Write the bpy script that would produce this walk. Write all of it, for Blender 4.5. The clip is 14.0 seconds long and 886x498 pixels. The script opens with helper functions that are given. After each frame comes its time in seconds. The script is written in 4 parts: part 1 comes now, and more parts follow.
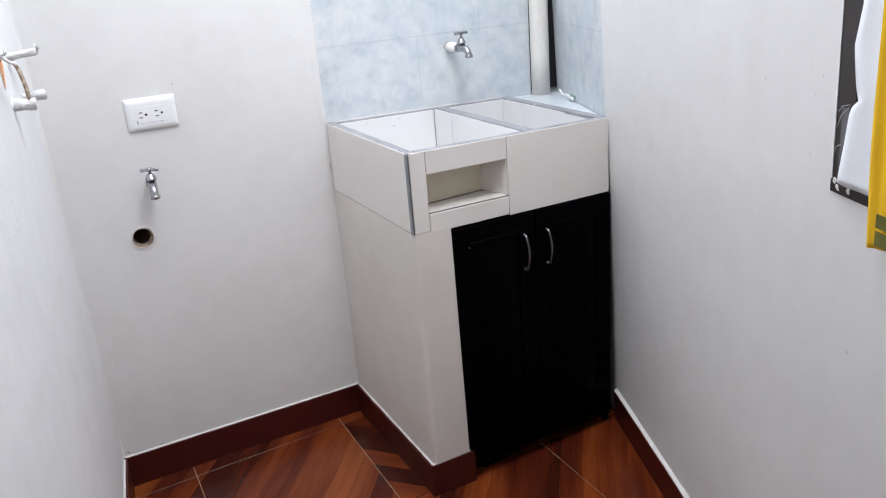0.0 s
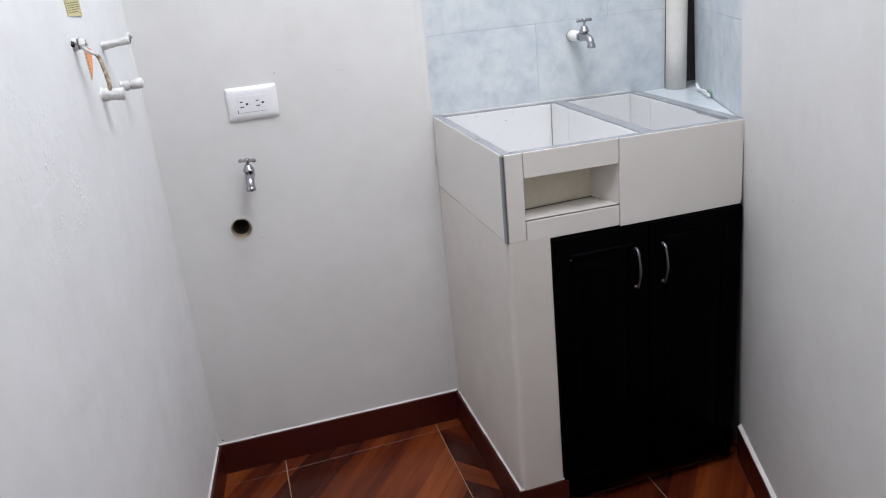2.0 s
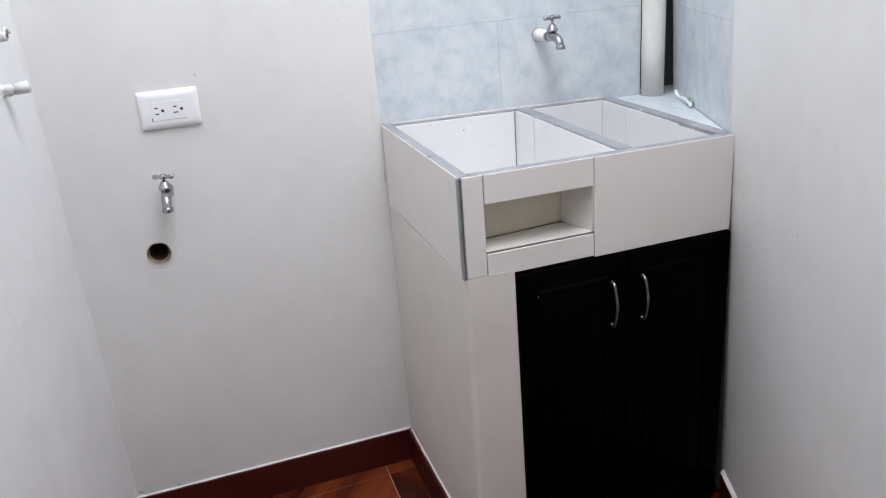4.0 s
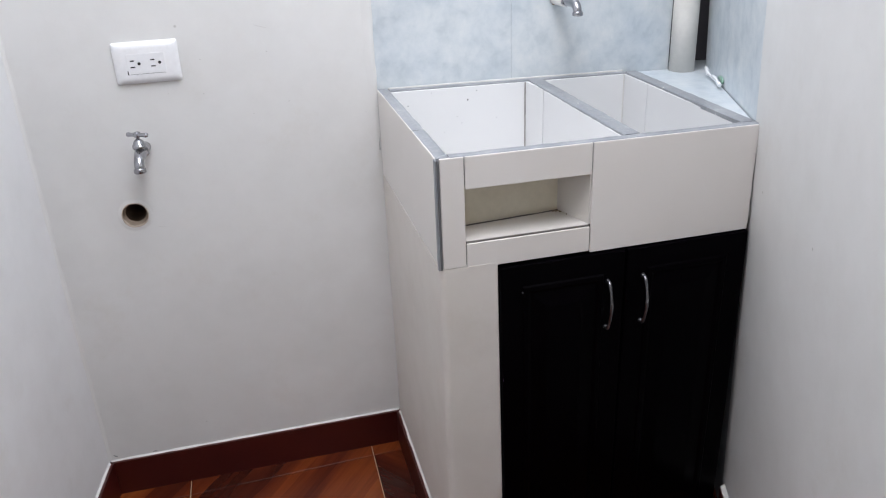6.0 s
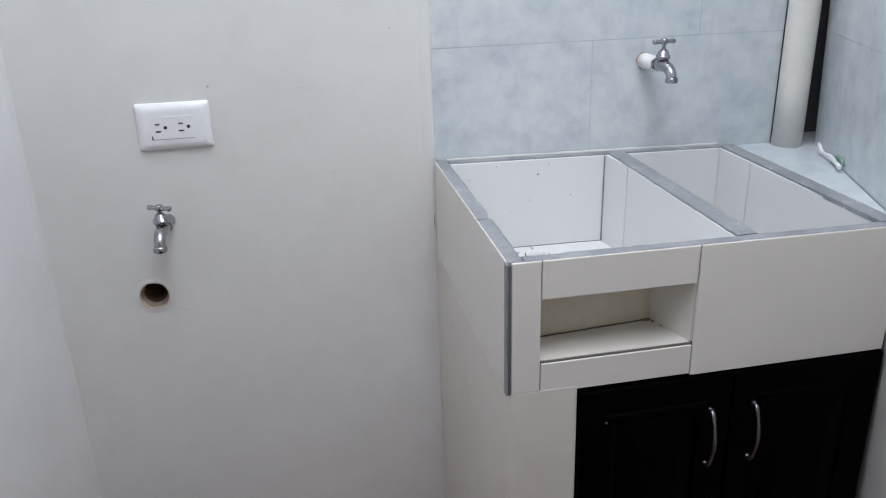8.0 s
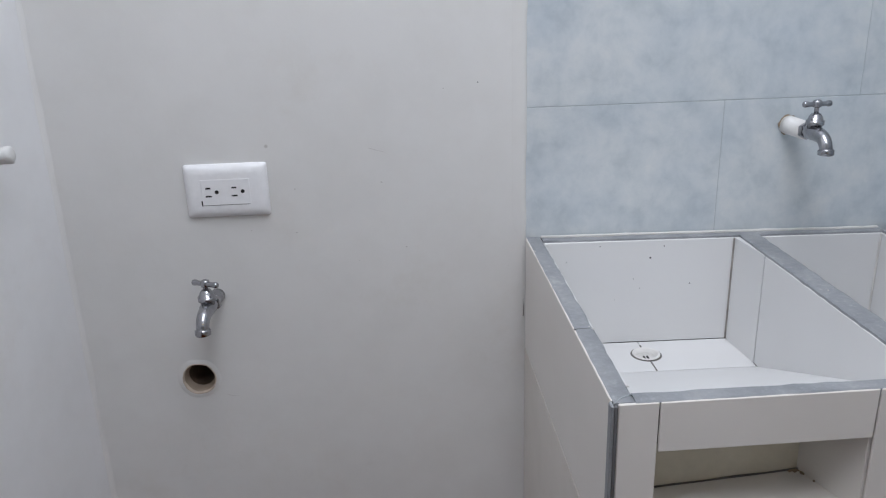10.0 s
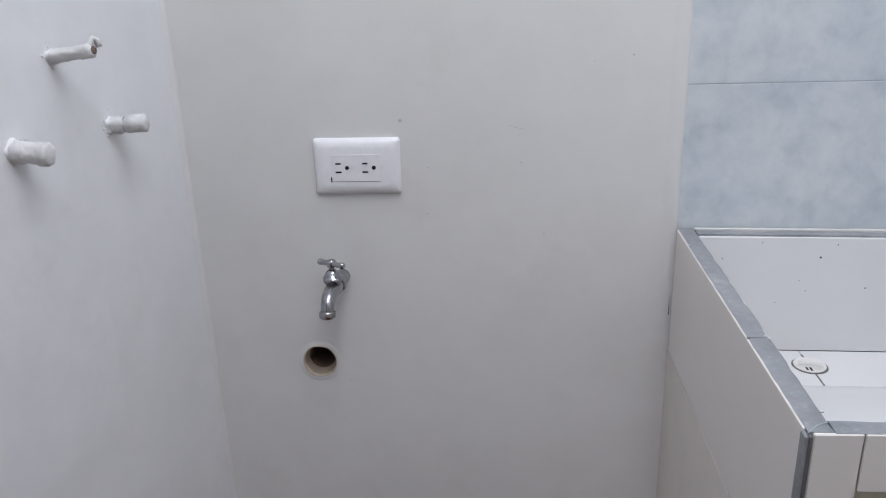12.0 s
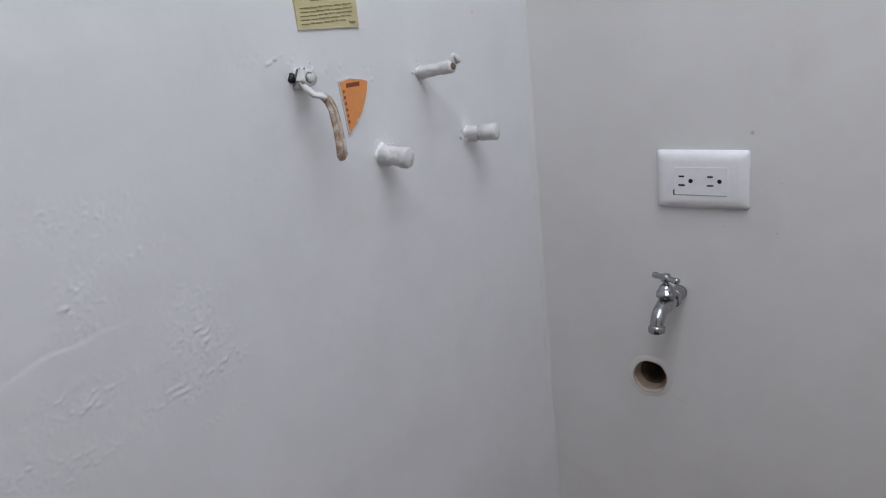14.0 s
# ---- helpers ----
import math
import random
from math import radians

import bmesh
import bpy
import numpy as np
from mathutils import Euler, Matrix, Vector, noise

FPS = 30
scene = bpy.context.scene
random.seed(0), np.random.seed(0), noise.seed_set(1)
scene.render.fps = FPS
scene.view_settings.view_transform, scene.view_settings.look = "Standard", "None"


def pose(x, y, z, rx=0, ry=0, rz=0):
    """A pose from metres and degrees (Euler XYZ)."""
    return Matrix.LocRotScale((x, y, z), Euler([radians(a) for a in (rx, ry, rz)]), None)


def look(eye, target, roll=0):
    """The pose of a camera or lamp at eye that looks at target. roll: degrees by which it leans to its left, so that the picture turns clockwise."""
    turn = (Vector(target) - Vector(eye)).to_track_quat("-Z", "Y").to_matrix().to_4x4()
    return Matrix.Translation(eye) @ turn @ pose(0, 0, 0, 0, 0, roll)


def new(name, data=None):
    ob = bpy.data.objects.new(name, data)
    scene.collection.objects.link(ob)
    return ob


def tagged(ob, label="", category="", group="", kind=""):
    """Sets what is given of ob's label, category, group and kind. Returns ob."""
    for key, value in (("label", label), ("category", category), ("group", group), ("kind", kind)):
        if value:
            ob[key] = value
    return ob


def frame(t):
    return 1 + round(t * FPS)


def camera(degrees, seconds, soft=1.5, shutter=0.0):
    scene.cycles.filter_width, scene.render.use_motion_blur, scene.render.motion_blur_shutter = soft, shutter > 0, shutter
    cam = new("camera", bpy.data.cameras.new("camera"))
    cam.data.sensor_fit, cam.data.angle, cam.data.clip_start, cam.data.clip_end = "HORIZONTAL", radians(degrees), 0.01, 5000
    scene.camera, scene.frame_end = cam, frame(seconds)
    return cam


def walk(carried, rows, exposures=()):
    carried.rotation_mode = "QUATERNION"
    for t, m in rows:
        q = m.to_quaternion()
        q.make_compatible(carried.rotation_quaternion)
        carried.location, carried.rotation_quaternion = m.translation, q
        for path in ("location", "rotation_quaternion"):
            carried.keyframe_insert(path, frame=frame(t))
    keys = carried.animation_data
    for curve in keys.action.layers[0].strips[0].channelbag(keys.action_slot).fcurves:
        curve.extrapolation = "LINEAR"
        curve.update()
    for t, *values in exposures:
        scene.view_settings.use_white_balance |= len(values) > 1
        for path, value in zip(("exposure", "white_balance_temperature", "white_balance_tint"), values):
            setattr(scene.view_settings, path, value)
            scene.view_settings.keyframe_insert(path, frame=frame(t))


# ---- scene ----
cam = camera(58.6, 14.0, soft=1.15)
PATH = [
    (0, (-0.115, -0.599, 1.255), (0.725, 1.082, 0.57), -4.6),
    (0.5, (-0.077, -0.581, 1.244), (0.683, 1.139, 0.564), -4.3),
    (1, (0.013, -0.552, 1.248), (0.652, 1.23, 0.602), -4.9),
    (1.5, (0.063, -0.54, 1.243), (0.629, 1.266, 0.593), -5.6),
    (2, (0.067, -0.509, 1.246), (0.537, 1.307, 0.553), -5.5),
    (2.5, (0.08, -0.409, 1.239), (0.576, 1.388, 0.515), -4.8),
    (3, (0.081, -0.325, 1.234), (0.693, 1.44, 0.521), -3.7),
    (5.5, (0.307, -0.243, 1.245), (0.735, 1.544, 0.456), -4.4),
    (6, (0.311, -0.186, 1.235), (0.736, 1.586, 0.411), -2.4),
    (6.5, (0.297, -0.099, 1.241), (0.674, 1.681, 0.411), -2.1),
    (7, (0.28, -0.044, 1.239), (0.679, 1.755, 0.461), -1.0),
    (7.5, (0.268, -0.009, 1.238), (0.686, 1.767, 0.419), -0.8),
    (8, (0.335, 0.058, 1.241), (0.667, 1.889, 0.507), -1.7),
    (10.5, (0.384, 0.322, 1.245), (0.474, 2.211, 0.595), -1.7),
    (11, (0.35, 0.347, 1.228), (0.417, 2.22, 0.531), -1.8),
    (11.5, (0.328, 0.351, 1.226), (0.311, 2.226, 0.532), -1.5),
    (12, (0.336, 0.366, 1.225), (0.178, 2.237, 0.537), -1.9),
    (12.5, (0.37, 0.385, 1.223), (-0.059, 2.225, 0.566), -4.3),
    (13, (0.41, 0.403, 1.228), (-0.328, 2.158, 0.618), -5.5),
    (13.5, (0.422, 0.393, 1.225), (-0.565, 2.01, 0.583), -7.3),
    (14, (0.395, 0.375, 1.221), (-0.653, 1.97, 0.625), -6.2),
]

EXPOSURES = [(0.0, 0.20, 6620, 10), (1.0, 0.06, 6620, 10), (2.0, -0.05, 6640, 10), (3.0, 0.0, 6640, 10), (6.5, 0.07, 6620, 10), (7.0, -0.06, 6600, 10), (7.5, -0.11, 6560, 9), (8.0, -0.36, 6500, 8),
             (10.5, -0.64, 6500, 10), (12.5, -0.60, 6500, 11), (13.0, -0.71, 6550, 11), (14.0, -0.86, 6550, 11)]
walk(cam, [(t, look(eye, target, roll)) for t, eye, target, roll in PATH], EXPOSURES)

# ---- daylight: an overcast sky through the open roof light above the laundry corner ----
world = bpy.data.worlds.new("sky")
scene.world = world
world.use_nodes = True
wn = world.node_tree.nodes
sky = wn.new("ShaderNodeTexSky")
sky.sky_type, sky.sun_disc = "NISHITA", False
sky.sun_elevation, sky.sun_rotation = radians(62), radians(200)
wn["Background"].inputs["Strength"].default_value = 0.10
world.node_tree.links.new(sky.outputs["Color"], wn["Background"].inputs["Color"])

sun = new("sun", bpy.data.lights.new("sun", "SUN"))
sun.data.energy, sun.data.angle, sun.data.color = 0.5, radians(40), (1.0, 0.97, 0.93)
sun.matrix_world = look((0.3, -0.6, 6.0), (0.5, 0.3, 0.0))

roof_light = new("roof_light_lamp", bpy.data.lights.new("roof_light_lamp", "AREA"))
roof_light.data.shape, roof_light.data.size, roof_light.data.size_y = "RECTANGLE", 0.74, 1.40
roof_light.data.energy, roof_light.data.color = 37.5, (0.869, 0.907, 1.0)
roof_light.matrix_world = look((0.54, 0.50, 2.50), (0.54, 0.5001, 0.0))


# ---- materials ----
def nodes_of(name):
    m = bpy.data.materials.new(name)
    m.use_nodes = True
    return m, m.node_tree.nodes, m.node_tree.links, m.node_tree.nodes["Principled BSDF"]


def tex(n, l, kind, scale, detail=4.0, rough=0.55, vec=None):
    t = n.new("ShaderNodeTexNoise" if kind == "noise" else "ShaderNodeTexVoronoi")
    t.inputs["Scale"].default_value = scale
    if kind == "noise":
        t.inputs["Detail"].default_value, t.inputs["Roughness"].default_value = detail, rough
    if vec is not None:
        l.new(vec, t.inputs["Vector"])
    return t


def ramp(n, l, source, stops):
    r = n.new("ShaderNodeValToRGB")
    while len(r.color_ramp.elements) < len(stops):
        r.color_ramp.elements.new(0.5)
    for e, (p, c) in zip(r.color_ramp.elements, stops):
        e.position, e.color = p, (*c, 1.0) if len(c) == 3 else c
    l.new(source, r.inputs["Fac"])
    return r


def blend(n, l, fac, a, b, mode="MIX"):
    m = n.new("ShaderNodeMix")
    m.data_type, m.blend_type = "RGBA", mode
    for sock, v in ((m.inputs[0], fac), (m.inputs[6], a), (m.inputs[7], b)):
        if isinstance(v, (int, float)):
            sock.default_value = v
        elif isinstance(v, tuple):
            sock.default_value = (*v, 1.0)
        else:
            l.new(v, sock)
    return m.outputs[2]


def bump(n, l, p, height, strength, distance=0.002, before=None):
    b = n.new("ShaderNodeBump")
    b.inputs["Strength"].default_value, b.inputs["Distance"].default_value = strength, distance
    l.new(height, b.inputs["Height"])
    if before is not None:
        l.new(before, b.inputs["Normal"])
    l.new(b.outputs["Normal"], p.inputs["Normal"])
    return b.outputs["Normal"]


def coords(n, world_space=True):
    return n.new("ShaderNodeNewGeometry").outputs["Position"] if world_space else n.new("ShaderNodeTexCoord").outputs["Object"]


def surface(name, base, dark, rough=0.5, metal=0.0, scale=8.0, fine=120.0, relief=0.15, spread=0.85, coat=0.0):
    """A surface with cloudy variation at one scale and grain at another."""
    m, n, l, p = nodes_of(name)
    pos = coords(n)
    cloud = tex(n, l, "noise", scale, 5.0, 0.6, pos)
    grain = tex(n, l, "noise", fine, 3.0, 0.6, pos)
    r = ramp(n, l, cloud.outputs["Fac"], [(0.5 - spread / 2, dark), (0.5 + spread / 2, base)])
    g = ramp(n, l, grain.outputs["Fac"], [(0.3, (0.94, 0.94, 0.94)), (0.7, (1, 1, 1))])
    l.new(blend(n, l, 1.0, r.outputs["Color"], g.outputs["Color"], "MULTIPLY"), p.inputs["Base Color"])
    rr = n.new("ShaderNodeMapRange")
    rr.inputs["To Min"].default_value, rr.inputs["To Max"].default_value = rough * 0.85, min(1.0, rough * 1.2)
    l.new(cloud.outputs["Fac"], rr.inputs["Value"])
    l.new(rr.outputs["Result"], p.inputs["Roughness"])
    p.inputs["Metallic"].default_value = metal
    p.inputs["Coat Weight"].default_value = coat
    if relief:
        bump(n, l, p, grain.outputs["Fac"], relief, 0.0012)
    return m


def plaster(name, base, dark, patchy):
    """Painted plaster: trowel waves, fine grain, a few scuffs and specks, rough flaked patches."""
    m, n, l, p = nodes_of(name)
    pos = coords(n)
    big = tex(n, l, "noise", 2.6, 4.0, 0.6, pos)
    mid = tex(n, l, "noise", 14.0, 5.0, 0.62, pos)
    fine = tex(n, l, "noise", 160.0, 3.0, 0.6, pos)
    r = ramp(n, l, big.outputs["Fac"], [(0.32, dark), (0.66, base)])
    c2 = ramp(n, l, mid.outputs["Fac"], [(0.28, (0.95, 0.946, 0.94)), (0.60, (1, 1, 1))])
    col = blend(n, l, 0.8, r.outputs["Color"], c2.outputs["Color"], "MULTIPLY")
    cell = tex(n, l, "voronoi", 9.0, vec=pos)
    speck = ramp(n, l, cell.outputs["Distance"], [(0.012, (0.45, 0.42, 0.38)), (0.03, (1, 1, 1))])
    col = blend(n, l, 0.55, col, speck.outputs["Color"], "MULTIPLY")
    scuff = tex(n, l, "noise", 5.5, 6.0, 0.7, pos)
    sc = ramp(n, l, scuff.outputs["Fac"], [(0.58, (1, 1, 1)), (0.80, (0.94, 0.925, 0.90))])
    col = blend(n, l, 1.0, col, sc.outputs["Color"], "MULTIPLY")
    l.new(col, p.inputs["Base Color"])
    p.inputs["Roughness"].default_value = 0.62
    p.inputs["Specular IOR Level"].default_value = 0.35
    nb = bump(n, l, p, fine.outputs["Fac"], 0.12, 0.001)
    nb = bump(n, l, p, big.outputs["Fac"], 0.25, 0.02, nb)
    if patchy:
        flake = tex(n, l, "noise", 55.0, 4.0, 0.7, pos)
        mask = ramp(n, l, tex(n, l, "noise", 4.2, 3.0, 0.6, pos).outputs["Fac"], [(0.54, (0, 0, 0)), (0.66, (1, 1, 1))])
        cut = ramp(n, l, flake.outputs["Fac"], [(0.48, (0, 0, 0)), (0.56, (1, 1, 1))])
        both = blend(n, l, 1.0, mask.outputs["Color"], cut.outputs["Color"], "MULTIPLY")
        bump(n, l, p, both, patchy, 0.003, nb)
    return m


def marble_tile(name):
    """Pale blue glazed wall tile with clouded veining."""
    m, n, l, p = nodes_of(name)
    pos = coords(n)
    warp = tex(n, l, "noise", 6.0, 3.0, 0.6, pos)
    mixv = n.new("ShaderNodeVectorMath")
    mixv.operation = "MULTIPLY_ADD"
    l.new(warp.outputs["Color"], mixv.inputs[0])
    mixv.inputs[1].default_value = (0.05, 0.05, 0.05)
    l.new(pos, mixv.inputs[2])
    cloud = tex(n, l, "noise", 21.0, 7.0, 0.62, mixv.outputs["Vector"])
    fleck = tex(n, l, "noise", 85.0, 5.0, 0.6, mixv.outputs["Vector"])
    wide = tex(n, l, "noise", 7.0, 3.0, 0.55, pos)
    a = ramp(n, l, cloud.outputs["Fac"], [(0.34, (0.50, 0.545, 0.57)), (0.45, (0.565, 0.605, 0.625)), (0.55, (0.61, 0.643, 0.657)), (0.70, (0.67, 0.688, 0.690))])
    b = ramp(n, l, wide.outputs["Fac"], [(0.32, (0.89, 0.92, 0.955)), (0.62, (1, 1, 1))])
    c = ramp(n, l, fleck.outputs["Fac"], [(0.36, (0.93, 0.945, 0.955)), (0.52, (1, 1, 1))])
    col = blend(n, l, 1.0, a.outputs["Color"], b.outputs["Color"], "MULTIPLY")
    l.new(blend(n, l, 0.5, col, c.outputs["Color"], "MULTIPLY"), p.inputs["Base Color"])
    p.inputs["Roughness"].default_value = 0.3
    bump(n, l, p, cloud.outputs["Fac"], 0.08, 0.001)
    return m


def wood_tile(name):
    """Glazed floor tile printed with diagonal wood planks; each tile turns the print its own way."""
    m, n, l, p = nodes_of(name)
    pos = coords(n)
    info = n.new("ShaderNodeObjectInfo")
    rot = n.new("ShaderNodeVectorRotate")
    rot.rotation_type = "Z_AXIS"
    step = n.new("ShaderNodeMath")
    step.operation = "GREATER_THAN"
    step.inputs[1].default_value = 0.5
    l.new(info.outputs["Random"], step.inputs[0])
    ang = n.new("ShaderNodeMapRange")
    ang.inputs["To Min"].default_value, ang.inputs["To Max"].default_value = radians(-52), radians(48)
    l.new(step.outputs["Value"], ang.inputs["Value"])
    l.new(pos, rot.inputs["Vector"])
    l.new(ang.outputs["Result"], rot.inputs["Angle"])
    stretch = n.new("ShaderNodeMapping")
    stretch.inputs["Scale"].default_value = (1.3, 9.5, 1.0)
    l.new(rot.outputs["Vector"], stretch.inputs["Vector"])
    warp = tex(n, l, "noise", 5.0, 2.0, 0.5, rot.outputs["Vector"])
    sep = n.new("ShaderNodeSeparateXYZ")
    l.new(rot.outputs["Vector"], sep.inputs[0])

    def calc(op, x, y):
        q = n.new("ShaderNodeMath")
        q.operation = op
        for sock, v in zip(q.inputs, (x, y)):
            if isinstance(v, (int, float)):
                sock.default_value = v
            else:
                l.new(v, sock)
        return q.outputs[0]

    bent = calc("ADD", sep.outputs["Y"], calc("MULTIPLY", warp.outputs["Fac"], 0.022))
    plank = n.new("ShaderNodeTexWhiteNoise")
    plank.noise_dimensions = "1D"
    l.new(calc("FLOOR", calc("MULTIPLY", bent, 17.0), 0), plank.inputs["W"])
    soft_band = tex(n, l, "noise", 1.0, 3.0, 0.5, stretch.outputs["Vector"])
    band = calc("ADD", calc("MULTIPLY", plank.outputs["Value"], 0.30), calc("MULTIPLY", soft_band.outputs["Fac"], 0.72))
    fibre_map = n.new("ShaderNodeMapping")
    fibre_map.inputs["Scale"].default_value = (5.0, 90.0, 1.0)
    l.new(rot.outputs["Vector"], fibre_map.inputs["Vector"])
    fibre = tex(n, l, "noise", 1.0, 5.0, 0.65, fibre_map.outputs["Vector"])
    a = ramp(n, l, band, [(0.34, (0.040, 0.0065, 0.0032)), (0.46, (0.082, 0.014, 0.0050)), (0.57, (0.150, 0.030, 0.0078)), (0.70, (0.225, 0.055, 0.0125))])
    b = ramp(n, l, fibre.outputs["Fac"], [(0.3, (0.72, 0.68, 0.62)), (0.65, (1, 1, 1))])
    l.new(blend(n, l, 1.0, a.outputs["Color"], b.outputs["Color"], "MULTIPLY"), p.inputs["Base Color"])
    p.inputs["Roughness"].default_value = 0.27
    p.inputs["Specular IOR Level"].default_value = 0.34
    bump(n, l, p, fibre.outputs["Fac"], 0.06, 0.001)
    return m


def rusty_paint(name):
    m, n, l, p = nodes_of(name)
    pos = coords(n)
    wear = tex(n, l, "noise", 60.0, 5.0, 0.7, pos)
    a = ramp(n, l, wear.outputs["Fac"], [(0.38, (0.17, 0.10, 0.065)), (0.50, (0.36, 0.255, 0.18)), (0.62, (0.64, 0.58, 0.51))])
    l.new(a.outputs["Color"], p.inputs["Base Color"])
    p.inputs["Roughness"].default_value = 0.6
    bump(n, l, p, wear.outputs["Fac"], 0.4, 0.001)
    return m


def glaze(name, base, dark, rough=0.32):
    """Plain glazed ceramic with a faint cloudy tone."""
    m, n, l, p = nodes_of(name)
    cloud = tex(n, l, "noise", 7.0, 2.0, 0.5, coords(n, False))
    l.new(ramp(n, l, cloud.outputs["Fac"], [(0.3, dark), (0.7, base)]).outputs["Color"], p.inputs["Base Color"])
    p.inputs["Roughness"].default_value = rough
    p.inputs["Specular IOR Level"].default_value = 0.4
    return m


def cement(name):
    """Trowelled grey cement: dark wet-looking core, paler smears and white specks."""
    m, n, l, p = nodes_of(name)
    pos = coords(n)
    big = tex(n, l, "noise", 16.0, 5.0, 0.6, pos)
    fine = tex(n, l, "noise", 130.0, 4.0, 0.65, pos)
    a = ramp(n, l, big.outputs["Fac"], [(0.34, (0.20, 0.21, 0.225)), (0.50, (0.26, 0.27, 0.285)), (0.66, (0.33, 0.338, 0.35))])
    b = ramp(n, l, fine.outputs["Fac"], [(0.35, (0.92, 0.92, 0.92)), (0.58, (1, 1, 1)), (0.74, (1.28, 1.27, 1.26))])
    l.new(blend(n, l, 1.0, a.outputs["Color"], b.outputs["Color"], "MULTIPLY"), p.inputs["Base Color"])
    rr = ramp(n, l, big.outputs["Fac"], [(0.4, (0.38, 0.38, 0.38)), (0.6, (0.7, 0.7, 0.7))])
    l.new(rr.outputs["Color"], p.inputs["Roughness"])
    nb = bump(n, l, p, fine.outputs["Fac"], 0.35, 0.0015)
    bump(n, l, p, big.outputs["Fac"], 0.4, 0.004, nb)
    return m


WALL = plaster("white_plaster", (0.728, 0.722, 0.706), (0.685, 0.679, 0.662), 0.0)
# left wall plaster: lighter, bluer than WALL, for the extra daylight it catches
WALL_ROUGH_LIT = plaster("white_plaster_flaked_lit", (0.778, 0.780, 0.784), (0.74, 0.742, 0.748), 0.0)
SUPPORT = plaster("cream_plaster", (0.74, 0.705, 0.66), (0.69, 0.65, 0.60), 0.0)
SCUFF = surface("grey_scuff", (0.58, 0.565, 0.545), (0.46, 0.44, 0.42), 0.8, scale=120, fine=300, relief=0.1)
PIPE_WALL = surface("grimy_pipe_wall", (0.46, 0.38, 0.30), (0.24, 0.18, 0.135), 0.6, scale=45, fine=200, relief=0.3)
BLUE_TILE = marble_tile("pale_blue_tile")
CREAM_TILE = glaze("cream_glazed_tile", (0.762, 0.728, 0.692), (0.735, 0.70, 0.66))
WHITE_TILE = glaze("white_glazed_tile", (0.715, 0.715, 0.715), (0.69, 0.688, 0.686))
# shade inside the niche is put into this darker, olive cream
SHADED_NICHE_TILE = surface("shaded_cream_tile", (0.74, 0.69, 0.57), (0.62, 0.56, 0.43), 0.45, scale=14, fine=90, relief=0.05)
BASIN_JOINT = surface("dirty_basin_grout", (0.40, 0.37, 0.34), (0.16, 0.14, 0.13), 0.8, scale=55, fine=300, relief=0.3, spread=0.5)
NICHE_DIRT = surface("brown_niche_dirt", (0.36, 0.28, 0.19), (0.20, 0.14, 0.09), 0.85, scale=200, fine=400, relief=0.3)
GROUT = cement("grey_cement_strip")
PALE_GROUT = surface("pale_grey_grout", (0.52, 0.56, 0.58), (0.40, 0.44, 0.46), 0.8, scale=30, fine=200, relief=0.2)
CORNER_GROUT = surface("charcoal_cement", (0.17, 0.17, 0.175), (0.10, 0.10, 0.105), 0.75, scale=30, fine=220, relief=0.3)
DARK_GROUT = surface("dark_grout", (0.20, 0.185, 0.17), (0.10, 0.092, 0.085), 0.85, scale=40, fine=250, relief=0.4)
FLOOR_GROUT = surface("tan_floor_grout", (0.46, 0.31, 0.19), (0.30, 0.18, 0.10), 0.8, scale=30, fine=250, relief=0.3)
FLOOR_TILE = wood_tile("wood_print_tile")
SKIRT = surface("maroon_skirting_tile", (0.062, 0.0070, 0.0048), (0.042, 0.0044, 0.0032), 0.36, scale=9, fine=80, relief=0.05)
CAULK = surface("white_caulk", (0.74, 0.73, 0.71), (0.58, 0.56, 0.53), 0.7, scale=40, fine=200, relief=0.4)
CABINET = surface("black_lacquered_wood", (0.0010, 0.0005, 0.0013), (0.0005, 0.0003, 0.0007), 0.34, scale=6, fine=90, relief=0.03)
CABINET.node_tree.nodes["Principled BSDF"].inputs["Specular IOR Level"].default_value = 0.03
CHROME = surface("chrome", (0.54, 0.54, 0.56), (0.22, 0.22, 0.24), 0.20, 1.0, scale=60, fine=300, relief=0.05)
NICKEL = surface("brushed_nickel", (0.25, 0.25, 0.26), (0.16, 0.16, 0.17), 0.33, 1.0, scale=60, fine=300, relief=0.08)
PVC = surface("cream_pvc", (0.74, 0.715, 0.67), (0.68, 0.65, 0.60), 0.4, scale=10, fine=90, relief=0.05)
PVC_WHITE = surface("white_pvc", (0.82, 0.815, 0.80), (0.72, 0.70, 0.67), 0.4, scale=30, fine=120, relief=0.1)
PAINTED = surface("paint_caked_metal", (0.78, 0.78, 0.775), (0.55, 0.54, 0.52), 0.6, scale=70, fine=160, relief=0.9)
PLASTIC = surface("white_plastic", (0.85, 0.85, 0.86), (0.82, 0.82, 0.83), 0.3, scale=10, fine=100, relief=0.02)
BLACK = surface("black_plastic", (0.012, 0.011, 0.011), (0.008, 0.007, 0.007), 0.6, relief=0.05)
PIPE_IN = surface("dirty_pipe_bore", (0.20, 0.14, 0.10), (0.09, 0.06, 0.045), 0.8, scale=50, fine=200, relief=0.3)
PIPE_RIM = surface("stained_pipe_rim", (0.66, 0.58, 0.49), (0.44, 0.34, 0.26), 0.6, scale=60, fine=200, relief=0.3)
# darkened to stand in for the shadow slots beside the pipe
SHADED_CONCRETE = surface("shaded_raw_concrete", (0.16, 0.15, 0.16), (0.08, 0.075, 0.085), 0.9, scale=12, fine=120, relief=0.6)
RUST = rusty_paint("worn_brown_lever")
